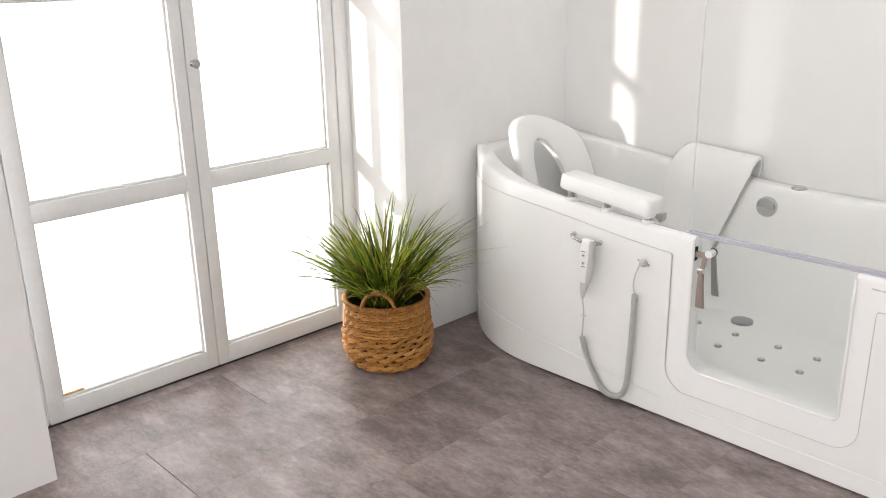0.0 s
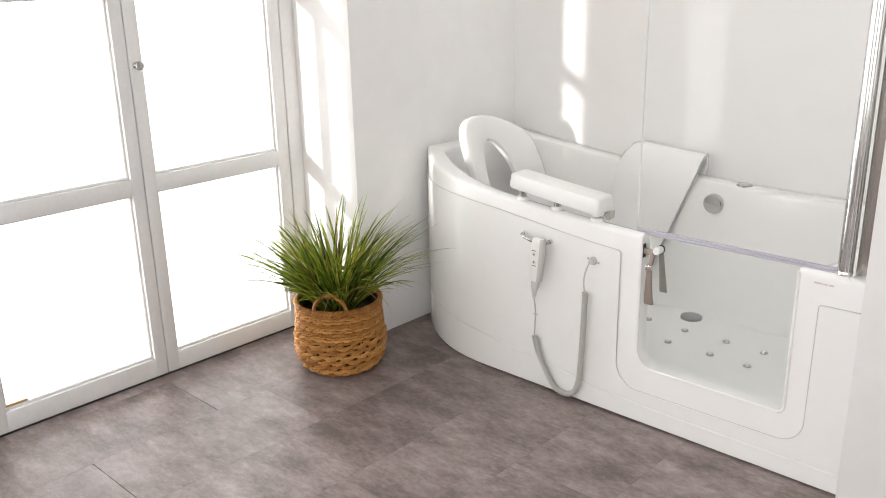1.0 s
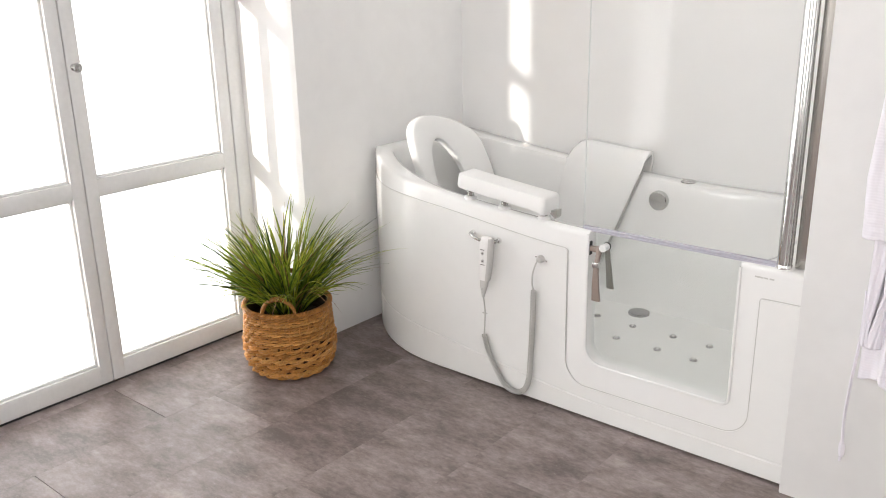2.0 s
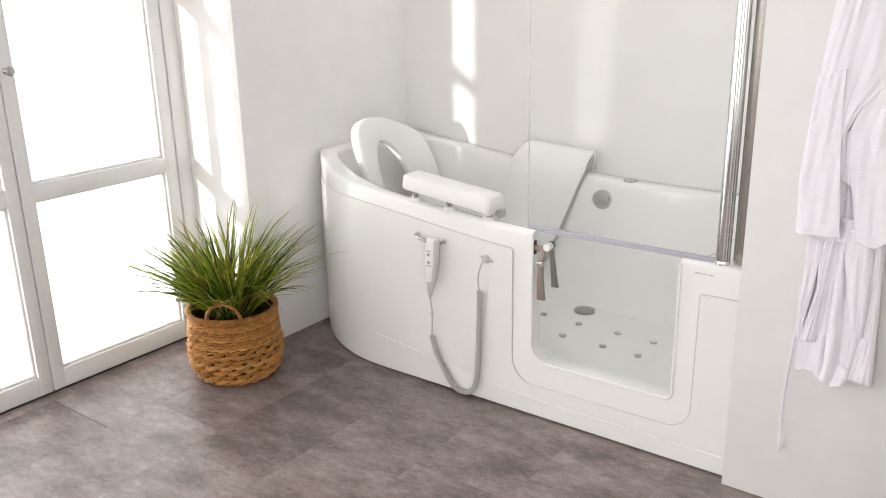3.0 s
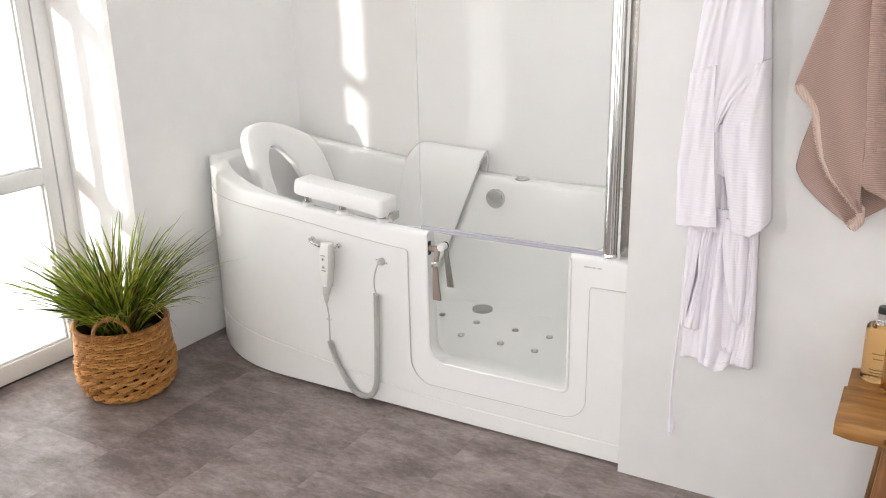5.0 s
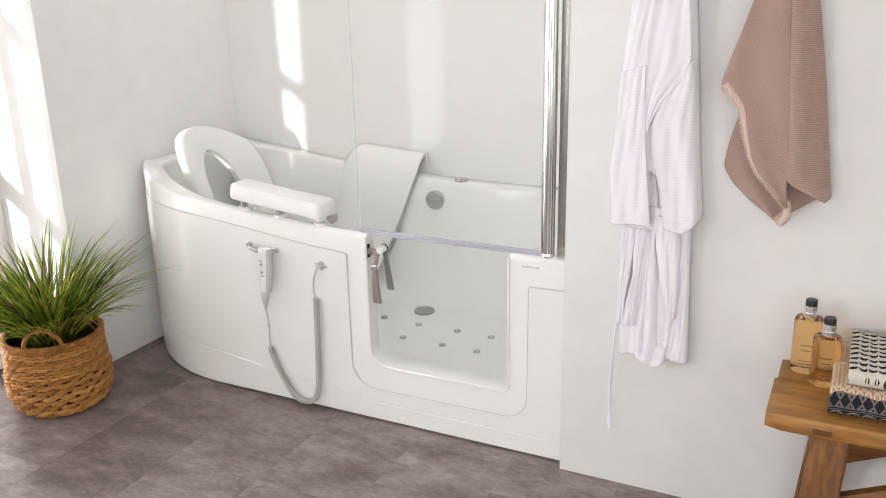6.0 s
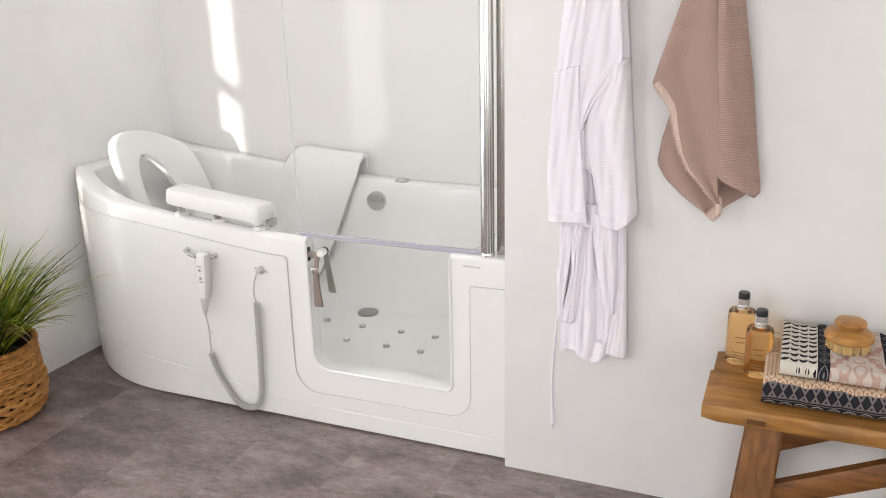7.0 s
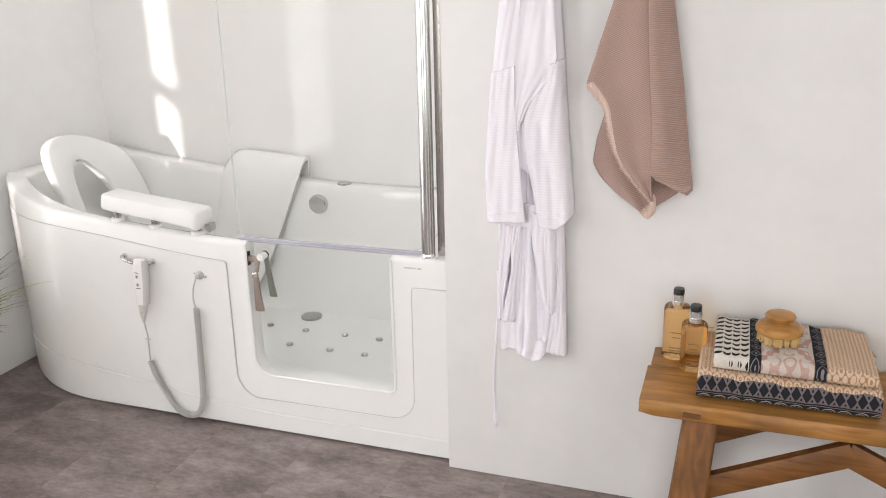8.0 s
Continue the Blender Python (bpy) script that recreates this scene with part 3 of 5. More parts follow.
seam += [(x, -0.0022, z) for x, z in arc(-0.596, 0.19, 0.0838, 180, 256, 12)] + [(x, -0.0022, z) for x, z in arc(-0.17, 0.182, 0.0698, 270, 357, 12)]
seam += [(-0.0985, -0.0022, 0.514), (-0.095, -0.0022, 0.5205), (-0.088, -0.0022, 0.522), (TUB_R, -0.0022, 0.5235)]
part("seam_joint", sweep(seam, 0.0011, 5), GREYPL, tub)
apron = part("apron", apron_sheet(), APRON, tub, "smooth white apron panel with a fine seam")
bev = apron.modifiers.new("edge", "BEVEL")
bev.width, bev.segments, bev.limit_method, bev.angle_limit = 0.0016, 2, "ANGLE", radians(50)

xs = np.linspace(TUB_L + 0.004, TUB_R, 60)
prow = []
for x in xs:
    zt = z_plinth(x) - 0.0035
    yf = y_front(x) - 0.003
    prow.append([(x, yf + 0.03, 0.007), (x, yf, 0.007), (x, yf, zt - 0.003), (x, yf + 0.003, zt), (x, yf + 0.03, zt)])
part("plinth", grid_mesh(prow), APRON, tub, "low white plinth strip")

part("door_pane", box(DOOR_L - 0.004, DOOR_R + 0.006, 0.034, 0.040, DOOR_Z - 0.004, 0.600), DOORGLASS, tub, "clear glass door pane, faintly green").visible_shadow = False
part("door_seal", sweep([(DOOR_R - 0.004, 0.030, 0.606), (DOOR_R + 0.012, 0.030, 0.604), (DOOR_R + 0.018, 0.029, 0.598)], 0.0022, 6), RUBBER, tub)

# fittings in the basin
DRAIN_STEEL = material("drain_steel", (0.36, 0.36, 0.365), 0.18, metal=1.0, var=0.03)
KNOB_STEEL = material("knob_chrome", (0.62, 0.62, 0.61), 0.12, metal=1.0, var=0.05, var_scale=20)
JET = material("jet_chrome", (0.50, 0.50, 0.50), 0.2, metal=1.0, var=0.05, var_scale=60)
drain = lathe([(0.0, -0.01), (0.038, -0.01), (0.038, 0.001), (0.036, 0.003), (0.026, 0.004), (0.0, 0.0042)], 40, (-0.702, 0.53, 0.158))
part("drain_cover", drain, DRAIN_STEEL, tub, "round polished steel drain cover")
for jx, jy in ((-0.809, 0.42), (-0.661, 0.29), (-0.664, 0.412), (-0.514, 0.413), (-0.51, 0.288), (-0.385, 0.411), (-0.384, 0.285)):
    jet = lathe([(0.0, -0.004), (0.0122, -0.004), (0.0122, 0.0008), (0.0112, 0.0026), (0.0080, 0.0036), (0.0066, 0.0026), (0.0, 0.0026)], 20, (jx, jy, 0.1555))
    jb = part("air_jet", jet, JET, tub)
    part("jet_core", lathe([(0.0, 0.002), (0.0055, 0.002), (0.005, 0.0036), (0.0, 0.0042)], 16, (jx, jy, 0.1555)), CHROME, jb)
wheel = lathe([(0.0, -0.02), (0.030, -0.02), (0.036, -0.006), (0.0365, 0.006), (0.0345, 0.012), (0.028, 0.0145), (0.0, 0.015)], 40)
wheel.transform(pose(-0.727, 0.690, 0.537, 98, 0, 0))
part("overflow_knob", wheel, KNOB_STEEL, tub, "round chrome overflow knob")
inlet = lathe([(0.0, -0.005), (0.026, -0.005), (0.026, 0.003), (0.022, 0.0065), (0.016, 0.004), (0.014, 0.008), (0.0, 0.0085)], 28, (-0.642, 0.741, 0.607))
part("inlet_ring", lathe([(0.0, -0.004), (0.0275, -0.004), (0.0275, 0.0022), (0.0, 0.0022)], 28, (-0.642, 0.741, 0.607)), BRUSHED, tub)
part("rim_inlet", inlet, KNOB_STEEL, tub, "small chrome inlet on the rim")

# door latch with its levers
part("latch_plate", box(DOOR_L - 0.001, DOOR_L + 0.004, 0.004, 0.020, 0.535, 0.577, 0.002), RUBBER, tub, "dark latch plate")


def lever(path, widths, thick):
    """A flat bent lever along points in x and z."""
    rows = []
    for (x, y, z), w in zip(path, widths):
        rows.append([(x - w / 2, y - thick / 2, z), (x, y - thick * 0.75, z), (x + w / 2, y - thick / 2, z), (x + w / 2, y + thick / 2, z), (x - w / 2, y + thick / 2, z)])
    return grid_mesh(rows, True, True)


lv = lever([(-0.580, 0.006, 0.567), (-0.578, 0.004, 0.553), (-0.580, 0.002, 0.535), (-0.583, -0.002, 0.51), (-0.582, -0.004, 0.47), (-0.580, -0.005, 0.435), (-0.577, -0.006, 0.402)],
           [0.014, 0.016, 0.012, 0.014, 0.018, 0.022, 0.026], 0.008)
box(DOOR_L + 0.003, -0.578, 0.003, 0.012, 0.548, 0.566, 0.003, 2, lv)
handle = part("door_handle", lv, TAUPE, tub, "taupe metal door lever hanging down")
piv = lathe([(0.0, -0.012), (0.011, -0.012), (0.011, 0.022), (0.009, 0.026), (0.0, 0.026)], 24)
piv.transform(pose(-0.565, 0.010, 0.566, -90, 0, 0))
part("pivot", piv, PAD, handle, "white pivot cap")
pr = lathe([(0.0115, -0.002), (0.0122, -0.001), (0.0122, 0.003), (0.0115, 0.004)], 24)
pr.transform(pose(-0.565, 0.026, 0.566, -90, 0, 0))
part("pivot_ring", pr, RUBBER, handle)
part("bright_band", box(-0.5925, -0.5735, -0.0105, 0.0015, 0.505, 0.522, 0.002), CHROME, handle)
lv2 = lever([(-0.580, 0.052, 0.560), (-0.577, 0.053, 0.54), (-0.573, 0.054, 0.50), (-0.569, 0.055, 0.46), (-0.565, 0.056, 0.425)], [0.010, 0.014, 0.016, 0.019, 0.022], 0.006)
part("inner_lever", lv2, GREYMETAL, tub, "grey inner lever behind the glass")

# seat-lift cover hooked over the back rim
cover_rows = []
PROFILE = [(0.778, -0.004), (0.779, 0.03), (0.774, 0.06), (0.762, 0.073), (0.742, 0.076), (0.718, 0.068), (0.700, 0.048), (0.690, 0.015), (0.682, -0.04), (0.668, -0.12), (0.650, -0.20), (0.628, -0.28), (0.60, -0.36), (0.575, -0.405)]
for k, (py, pz) in enumerate(PROFILE):
    drop = max(0.0, 0.02 - pz)
    xr = -0.800 - 0.36 * drop - 0.004 * math.sin(k)
    xl = -1.145 - 0.10 * drop
    r = []
    for u in (0.0, 0.02, 0.05, 0.09, 0.14, 0.20, 0.28, 0.40, 0.55, 0.75, 0.92, 0.98, 1.0):
        x = lerp(xl, xr, u)
        fall = 0.070 * (max(0.0, 0.26 - u) / 0.26) ** 1.8 * smooth((pz + 0.02) / 0.08)
        back = 0.03 * (max(0.0, 0.30 - u) / 0.30) ** 1.5
        edge = 0.006 * (abs(u - 0.5) * 2) ** 8
        r.append((x, min(py + edge + back, 0.779), z_rim(x) + pz - fall))
    cover_rows.append(r)
cover = part("seat_lift_cover", grid_mesh(cover_rows), ACRYL, tub, "smooth white seat-lift cover hooked over the rim")
so = cover.modifiers.new("thick", "SOLIDIFY")
so.thickness, so.offset = 0.016, 0.0
bv = cover.modifiers.new("edge", "BEVEL")
bv.width, bv.segments, bv.limit_method, bv.angle_limit = 0.004, 3, "ANGLE", radians(50)
# grey bar standing in for the shade on the cover's right edge
part("cover_edge_shade", sweep([(r[-1][0] + 0.002, r[-1][1] + 0.006, r[-1][2]) for r in cover_rows[7:]], 0.004, 6), GREYPL, tub)

# bath board corner writing: unreadable script, drawn as bars
for bx, bw in ((-0.118, 0.022), (-0.094, 0.010), (-0.080, 0.012)):
    part("print_bar", box(bx, bx + bw, -0.0012, 0.001, 0.5755, 0.5795), GREYPL, tub)


# ---- headrest: leaning plate with an arched hole ----
def headrest_bm():
    outer = [(0.262, 0.40), (0.250, 0.60), (0.246, 0.725), (0.262, 0.785), (0.305, 0.811), (0.375, 0.814), (0.455, 0.797), (0.535, 0.766), (0.597, 0.735), (0.635, 0.702), (0.657, 0.655), (0.675, 0.56), (0.680, 0.40)]
    hole = [(0.332, 0.40), (0.326, 0.52), (0.327, 0.62), (0.342, 0.69), (0.372, 0.720), (0.412, 0.712), (0.452, 0.672), (0.488, 0.610), (0.508, 0.53), (0.515, 0.40)]

    def line(pts):
        return [Vector((-1.562 + (0.82 - q.z) * 0.33, q.y, q.z)) for q in curve_points([(0, y, z) for y, z in pts], 56)]

    nrm = Vector((0.95, 0, 0.31))
    grid = []
    for o, i in zip(line(outer), line(hole)):
        sec = []
        for w, d in ((0.02, -0.014), (0.0, -0.008), (0.0, 0.010), (0.03, 0.017), (0.10, 0.021), (0.5, 0.0215), (0.88, 0.020), (0.97, 0.016), (1.0, 0.010), (1.0, -0.008), (0.98, -0.014)):
            sec.append(o.lerp(i, w) + nrm * d)
        grid.append(sec)
    return grid_mesh(grid, True, True)


rest = thing("bath_headrest", "glossy white arched headrest plate leaning in the bathtub", "headrest", at=(-1.46, 0.43, 0.42))
part("plate", headrest_bm(), ACRYL, rest)

# ---- armrest pad on the rim ----
arm = thing("arm_cushion", "white padded armrest on three feet on the bathtub rim", "armrest", at=(-0.92, 0.035, 0.64))


def pad_bm():
    rows = []
    for u in (0.0, 0.012, 0.035, 0.07, 0.2, 0.4, 0.6, 0.8, 0.93, 0.965, 0.988, 1.0):
        x = lerp(-1.100, -0.762, u)
        e = min(u, 1 - u)
        r = 0.008 * (1 - min(1.0, e / 0.03)) ** 2
        tilt = 0.006 * (1 - 2 * u)
        z0, z1 = z_rim(x) + 0.031 + r + tilt, z_rim(x) + 0.081 - r + tilt
        z0 -= 0.010 * smooth((u - 0.9) * 10)
        y0, y1 = -0.014 + r, 0.082 - r
        b = 0.008
        rows.append([(x, y0 + b, z0), (x, y0 + 0.0025, z0 + 0.0025), (x, y0, z0 + b), (x, y0 + 0.006, z1 - b), (x, y0 + 0.0085, z1 - 0.0022), (x, y0 + 0.014, z1),
                     (x, y1 - 0.014, z1 + 0.001), (x, y1 - 0.005, z1 - 0.0025), (x, y1, z1 - b), (x, y1, z0 + b), (x, y1 - b, z0)])
    return grid_mesh(rows, True, True)


part("pad", pad_bm(), PAD, arm)
for fx in (-1.072, -0.935, -0.785):
    zf = z_rim(fx)
    fy = 0.026 + y_front(fx)
    ft = part("foot", lathe([(0.0, -0.004), (0.020, -0.004), (0.021, 0.003), (0.019, 0.007), (0.011, 0.009), (0.0, 0.009)], 28, (fx, fy, zf)), PAD, arm, "white round foot")
    part("stem", lathe([(0.0, 0.006), (0.0115, 0.006), (0.0115, 0.022), (0.0135, 0.024), (0.0135, 0.042), (0.0, 0.042)], 20, (fx, fy, zf)), BRUSHED, ft, "chrome stem")
part("end_bracket", prism([(-0.775, 0.640), (-0.742, 0.646), (-0.742, 0.625), (-0.748, 0.618)], 0.028, 0.055), BRUSHED, arm, "grey steel end bracket")

# ---- hand control on its bar, with a coiled cord ----
ctrl = thing("bath_hand_control", "white hand control with grey coiled cord on the bathtub apron", "hand control", at=(-0.95, -0.02, 0.3))
bar = [(-1.038, -0.006, 0.531), (-1.036, -0.022, 0.533), (-1.02, -0.032, 0.528), (-0.99, -0.036, 0.523), (-0.955, -0.034, 0.521), (-0.936, -0.022, 0.523), (-0.934, -0.006, 0.523)]
part("hanging_bar", sweep(bar, [0.006, 0.0062, 0.005, 0.005, 0.005, 0.0062, 0.006], 10), BRUSHED, ctrl, "curved chrome hanging bar")
for bx, bz in ((-1.038, 0.531), (-0.934, 0.523)):
    cup = lathe([(0.0, 0), (0.010, 0), (0.010, 0.004), (0.007, 0.010), (0.0, 0.010)], 20)
    cup.transform(pose(bx, -0.004, bz, 90, 0, 0))
    part("bar_foot", cup, CHROME, ctrl)


def section_rows(table, y_c, lean=0.0):
    """Rounded-box sections stacked along z: (z, x centre, width, depth)."""
    rows = []
    for z, xc, w, d in table:
        sec = []
        for k in range(16):
            a = math.tau * k / 16
            ca, sa = math.cos(a), math.sin(a)
            sec.append((xc + w / 2 * math.copysign(abs(ca) ** 0.6, ca), y_c + lean * (0.5 - z) + d / 2 * math.copysign(abs(sa) ** 0.6, sa), z))
        rows.append(sec)
    return rows


hs = [(0.5380, -0.9600, 0.030, 0.012), (0.5350, -0.9600, 0.038, 0.018), (0.5230, -0.9610, 0.042, 0.022), (0.4880, -0.9640, 0.047, 0.024), (0.4580, -0.9660, 0.0455, 0.024), (0.4280, -0.9680, 0.040, 0.023), (0.3960, -0.9700, 0.0315, 0.021), (0.3900, -0.9705, 0.029, 0.019)]
hset = part("handset", grid_mesh(section_rows(hs, -0.036), True, True), HANDSET, ctrl)
tail = [(0.3925, -0.9700, 0.0298, 0.0195), (0.3830, -0.9700, 0.0275, 0.018), (0.3680, -0.9720, 0.026, 0.016), (0.3560, -0.9735, 0.018, 0.014), (0.3400, -0.9750, 0.011, 0.01), (0.3300, -0.9750, 0.007, 0.007)]
tl = grid_mesh(section_rows(tail, -0.036), True, True)
for k in range(5):
    merge(tl, lathe([(0.004, -0.0012), (0.0105 - 0.001 * k, -0.001), (0.0105 - 0.001 * k, 0.001), (0.004, 0.0012)], 14, (-0.973, -0.036, 0.362 - 0.005 * k)))
part("strain_relief", tl, GREYPL, hset, "grey tapered strain relief")
part("side_shell", grid_mesh(section_rows([(z, x + 0.0075, w * 0.86, d + 0.002) for z, x, w, d in hs[1:]], -0.0345), True, True), GREYPL, hset, "grey side shell")
for bz in (0.484, 0.458):
    btn = lathe([(0.0, 0), (0.0058, 0), (0.0058, 0.0012), (0.0050, 0.0016), (0.0, 0.0016)], 16)
    btn.transform(pose(-0.9685, -0.0478, bz, 90, 0, 0))
    bt = part("button", btn, GREYPL, hset)
    part("button_mark", box(-0.9705, -0.9665, -0.0502, -0.0492, bz - 0.002, bz + 0.002), INK, bt)
for bz in (0.496, 0.446):
    part("print_bar", box(-0.9765, -0.961, -0.0486, -0.0478, bz - 0.0011, bz + 0.0011), INK, hset)


coil_line = curve_points([(-0.984, -0.020, 0.190), (-0.965, -0.019, 0.130), (-0.932, -0.018, 0.070), (-0.900, -0.018, 0.030), (-0.866, -0.018, 0.018), (-0.828, -0.018, 0.030), (-0.806, -0.018, 0.075), (-0.798, -0.018, 0.180), (-0.793, -0.019, 0.29), (-0.789, -0.021, 0.390)], 1900)
coil, cref = [], Vector((0, -1, 0))
for k, pnt in enumerate(coil_line):
    d = (coil_line[min(k + 1, 1899)] - coil_line[max(k - 1, 0)]).normalized()
    n1 = (cref - d * cref.dot(d)).normalized()
    n2 = d.cross(n1)
    a = k / 1899 * 120 * math.tau
    rr = 0.0080
    coil.append(pnt + (n1 * math.cos(a) + n2 * math.sin(a)) * rr)
part("coiled_cord", sweep(coil, 0.0018, 6), CABLE, ctrl, "grey coiled cord")
part("cord_core", sweep(coil_line[::20], 0.0032, 8), CABLE, ctrl)
part("straight_cord", sweep(curve_points([(-0.975, -0.036, 0.331), (-0.970, -0.034, 0.285), (-0.974, -0.030, 0.240), (-0.980, -0.024, 0.207), (-0.984, -0.020, 0.188)], 30), 0.0024, 8), CABLE, ctrl)
part("straight_cord", sweep(curve_points([(-0.789, -0.021, 0.388), (-0.795, -0.022, 0.415), (-0.792, -0.022, 0.45), (-0.778, -0.024, 0.486), (-0.774, -0.018, 0.494)], 30), 0.0024, 8), CABLE, ctrl)
part("cord_tag", box(-0.979, -0.961, -0.0355, -0.0325, 0.2725, 0.2755), GREYPL, ctrl)
sock = lathe([(0.0, 0), (0.0125, 0), (0.0125, 0.006), (0.0095, 0.012), (0.008, 0.018), (0.0, 0.019)], 24)
sock.transform(pose(-0.773, -0.004, 0.494, 90, 0, 0))
part("cord_socket", sock, GREYPL, ctrl)
for sx, sz in ((-0.792, 0.498), (-0.754, 0.4905)):
    scr = lathe([(0.0, 0), (0.0034, 0), (0.0034, 0.002), (0.002, 0.0032), (0.0, 0.0032)], 12)
    scr.transform(pose(sx, -0.004, sz, 90, 0, 0))
    part("screw", scr, CHROME, ctrl)

# ---- shower screen ----
scr_t = thing("shower_screen", "clear frameless glass shower screen on a chrome pole", "shower screen", at=(-0.05, 0.03, 0.605))
gp = box(-0.647, -0.070, 0.026, 0.034, 0.616, 2.05)
for f in gp.faces:
    f.material_index = 0 if abs(f.normal.y) > 0.5 else 1
glass = part("glass_pane", gp, [GLASS, GLASS_EDGE], scr_t, "clear glass pane")
glass.visible_shadow = False
seal = bmesh.new()
box(-0.647, -0.076, 0.0240, 0.0360, 0.6085, 0.6165, 0.0015, 1, seal)
box(-0.640, -0.076, 0.0205, 0.0240, 0.6035, 0.6095, 0.001, 1, seal)
part("bottom_seal", seal, SEAL, scr_t, "pale lilac plastic seal strip")
prof = []
for k in range(48):
    a = math.tau * k / 48
    r = 0.0185
    for ga in (math.radians(296), math.radians(322)):
        dlt = abs((a - ga + math.pi) % math.tau - math.pi)
        r -= 0.0035 * max(0.0, 1 - dlt / 0.12)
    prof.append((r * math.cos(a), r * math.sin(a)))
pole_rows = [[(-0.054 + x, 0.022 + y, z) for x, y in prof] for z in (0.617, 1.2, 2.06)]
part("pole", grid_mesh(pole_rows, True, True), KNOB_STEEL, scr_t, "grooved polished chrome pole")
part("pole_foot", lathe([(0.0, 0.0), (0.0195, 0.0), (0.0195, 0.010), (0.0188, 0.012), (0.0, 0.012)], 32, (-0.054, 0.022, 0.6055)), CHROME, scr_t)
PROFILE_STEEL = material("satin_profile", (0.60, 0.58, 0.55), 0.26, metal=1.0, var=0.04, var_scale=6)
part("wall_profile", box(-0.034, X_EDGE - 0.001, 0.040, 0.062, 0.606, 2.06, 0.002), PROFILE_STEEL, scr_t, "flat polished wall profile")
part("pole_stand", lathe([(0.0, -0.003), (0.024, -0.003), (0.024, 0.001), (0.0, 0.001)], 32, (-0.052, 0.024, 0.606)), ACRYL, scr_t)

# ---- basket ----
BX, BY = -1.637, -0.310
REED = material("seagrass", (0.47, 0.215, 0.056), 0.42, var=0.42, var_scale=26, bump=0.7, bump_scale=300)
REED2 = material("seagrass_dark", (0.37, 0.160, 0.040), 0.46, var=0.42, var_scale=30, bump=0.7, bump_scale=300)
REED3 = material("seagrass_straw", (0.52, 0.262, 0.078), 0.42, var=0.40, var_scale=22, bump=0.7, bump_scale=300)
# inner wall coloured near black, gives the weave gaps their shade
SHADE_LINER = material("basket_shadow_liner", (0.045, 0.024, 0.010), 0.85, var=0.25, var_scale=30)
SOIL = material("potting_soil", (0.035, 0.026, 0.018), 0.95, var=0.4, var_scale=40, bump=1.0, bump_scale=150)
basket = thing("woven_basket", "round woven seagrass basket planter standing on the floor", "basket", at=(BX, BY, 0))


def r_basket(z):
    return along([(0.0, 0.124), (0.012, 0.136), (0.04, 0.150), (0.08, 0.1575), (0.13, 0.1585), (0.19, 0.154), (0.25, 0.149)], z)


def twined_row(z, pitch, twists, phase, fibres, swell, seed, mat):
    """Two bundles of rush wound round one another in a ring, plump where they pass in front; each rush is a strand of its own."""
    rr = random.Random(seed)
    n = twists * 16
    for side in (0, math.pi):
        for f in range(fibres):
            off = (f - (fibres - 1) / 2) / fibres
            ph = rr.uniform(-0.15, 0.15)
            k1, k2 = rr.randint(3, 6), rr.randint(7, 12)
            pts, rad = [], []
            for k in range(n):
                a = math.tau * k / n
                w = a * twists + phase + side + ph + 0.22 * math.sin(a * k1 + seed)
                front = math.sin(w)
                r = r_basket(z) - 0.003 + swell * front + 0.0006 * math.sin(a * k2 + ph * 9)
                dz = -math.cos(w) * pitch * 0.26 + off * pitch * (0.50 + 0.26 * front)
                pts.append((BX + r * math.cos(a), BY + r * math.sin(a), max(0.005, z + dz)))
                rad.append(pitch * (0.37 if fibres == 1 else 0.25) * (0.80 + 0.26 * front) * (1 + 0.12 * math.sin(a * k2 * 2 + ph * 20)))
            part("strand", sweep(pts, rad, 6, True, (0, 0, 1)), mat, basket)


z, k = 0.010, 0
while z < 0.132:
    pitch = 0.0135 if k == 0 else 0.0178
    twined_row(z, pitch, 9, k * 1.57 + 0.3 * math.sin(k * 2.3), 2, 0.0088 if k else 0.003, 40 + k, (REED, REED3, REED2)[k % 3])
    z, k = z + (0.0165 if k == 0 else 0.0186), k + 1
z -= 0.004
while z < 0.238:
    twined_row(z, 0.0105, 13, k * 2.1, 1, 0.0040, 40 + k, (REED, REED2, REED3)[k % 3])
    z, k = z + 0.0108, k + 1
rim_bm = bmesh.new()
for side in (0, math.pi):
    n = 360
    pts = []
    for q in range(n):
        a = math.tau * q / n
        w = a * 44 + side
        r = 0.150 + 0.0048 * math.cos(w)
        pts.append((BX + r * math.cos(a), BY + r * math.sin(a), 0.245 + 0.0048 * math.sin(w)))
    merge(rim_bm, sweep(pts, 0.0052, 6, True, (0, 0, 1)))
part("rim_braid", rim_bm, REED2, basket, "braided rim")
for q in range(28):
    a = math.tau * q / 28
    st = [(BX + (r_basket(zz) - 0.002) * math.cos(a), BY + (r_basket(zz) - 0.002) * math.sin(a), zz) for zz in (0.01, 0.05, 0.1, 0.15, 0.2, 0.24)]
    part("stake", sweep(st, 0.004, 5), REED2, basket)
part("shade_liner", lathe([(0.0, 0.003), (0.118, 0.003), (0.130, 0.012), (0.144, 0.04), (0.1505, 0.08), (0.1515, 0.13), (0.147, 0.19), (0.142, 0.246), (0.138, 0.246), (0.140, 0.19), (0.13, 0.18), (0.0, 0.175)], 48, (BX, BY, 0)), SHADE_LINER, basket)
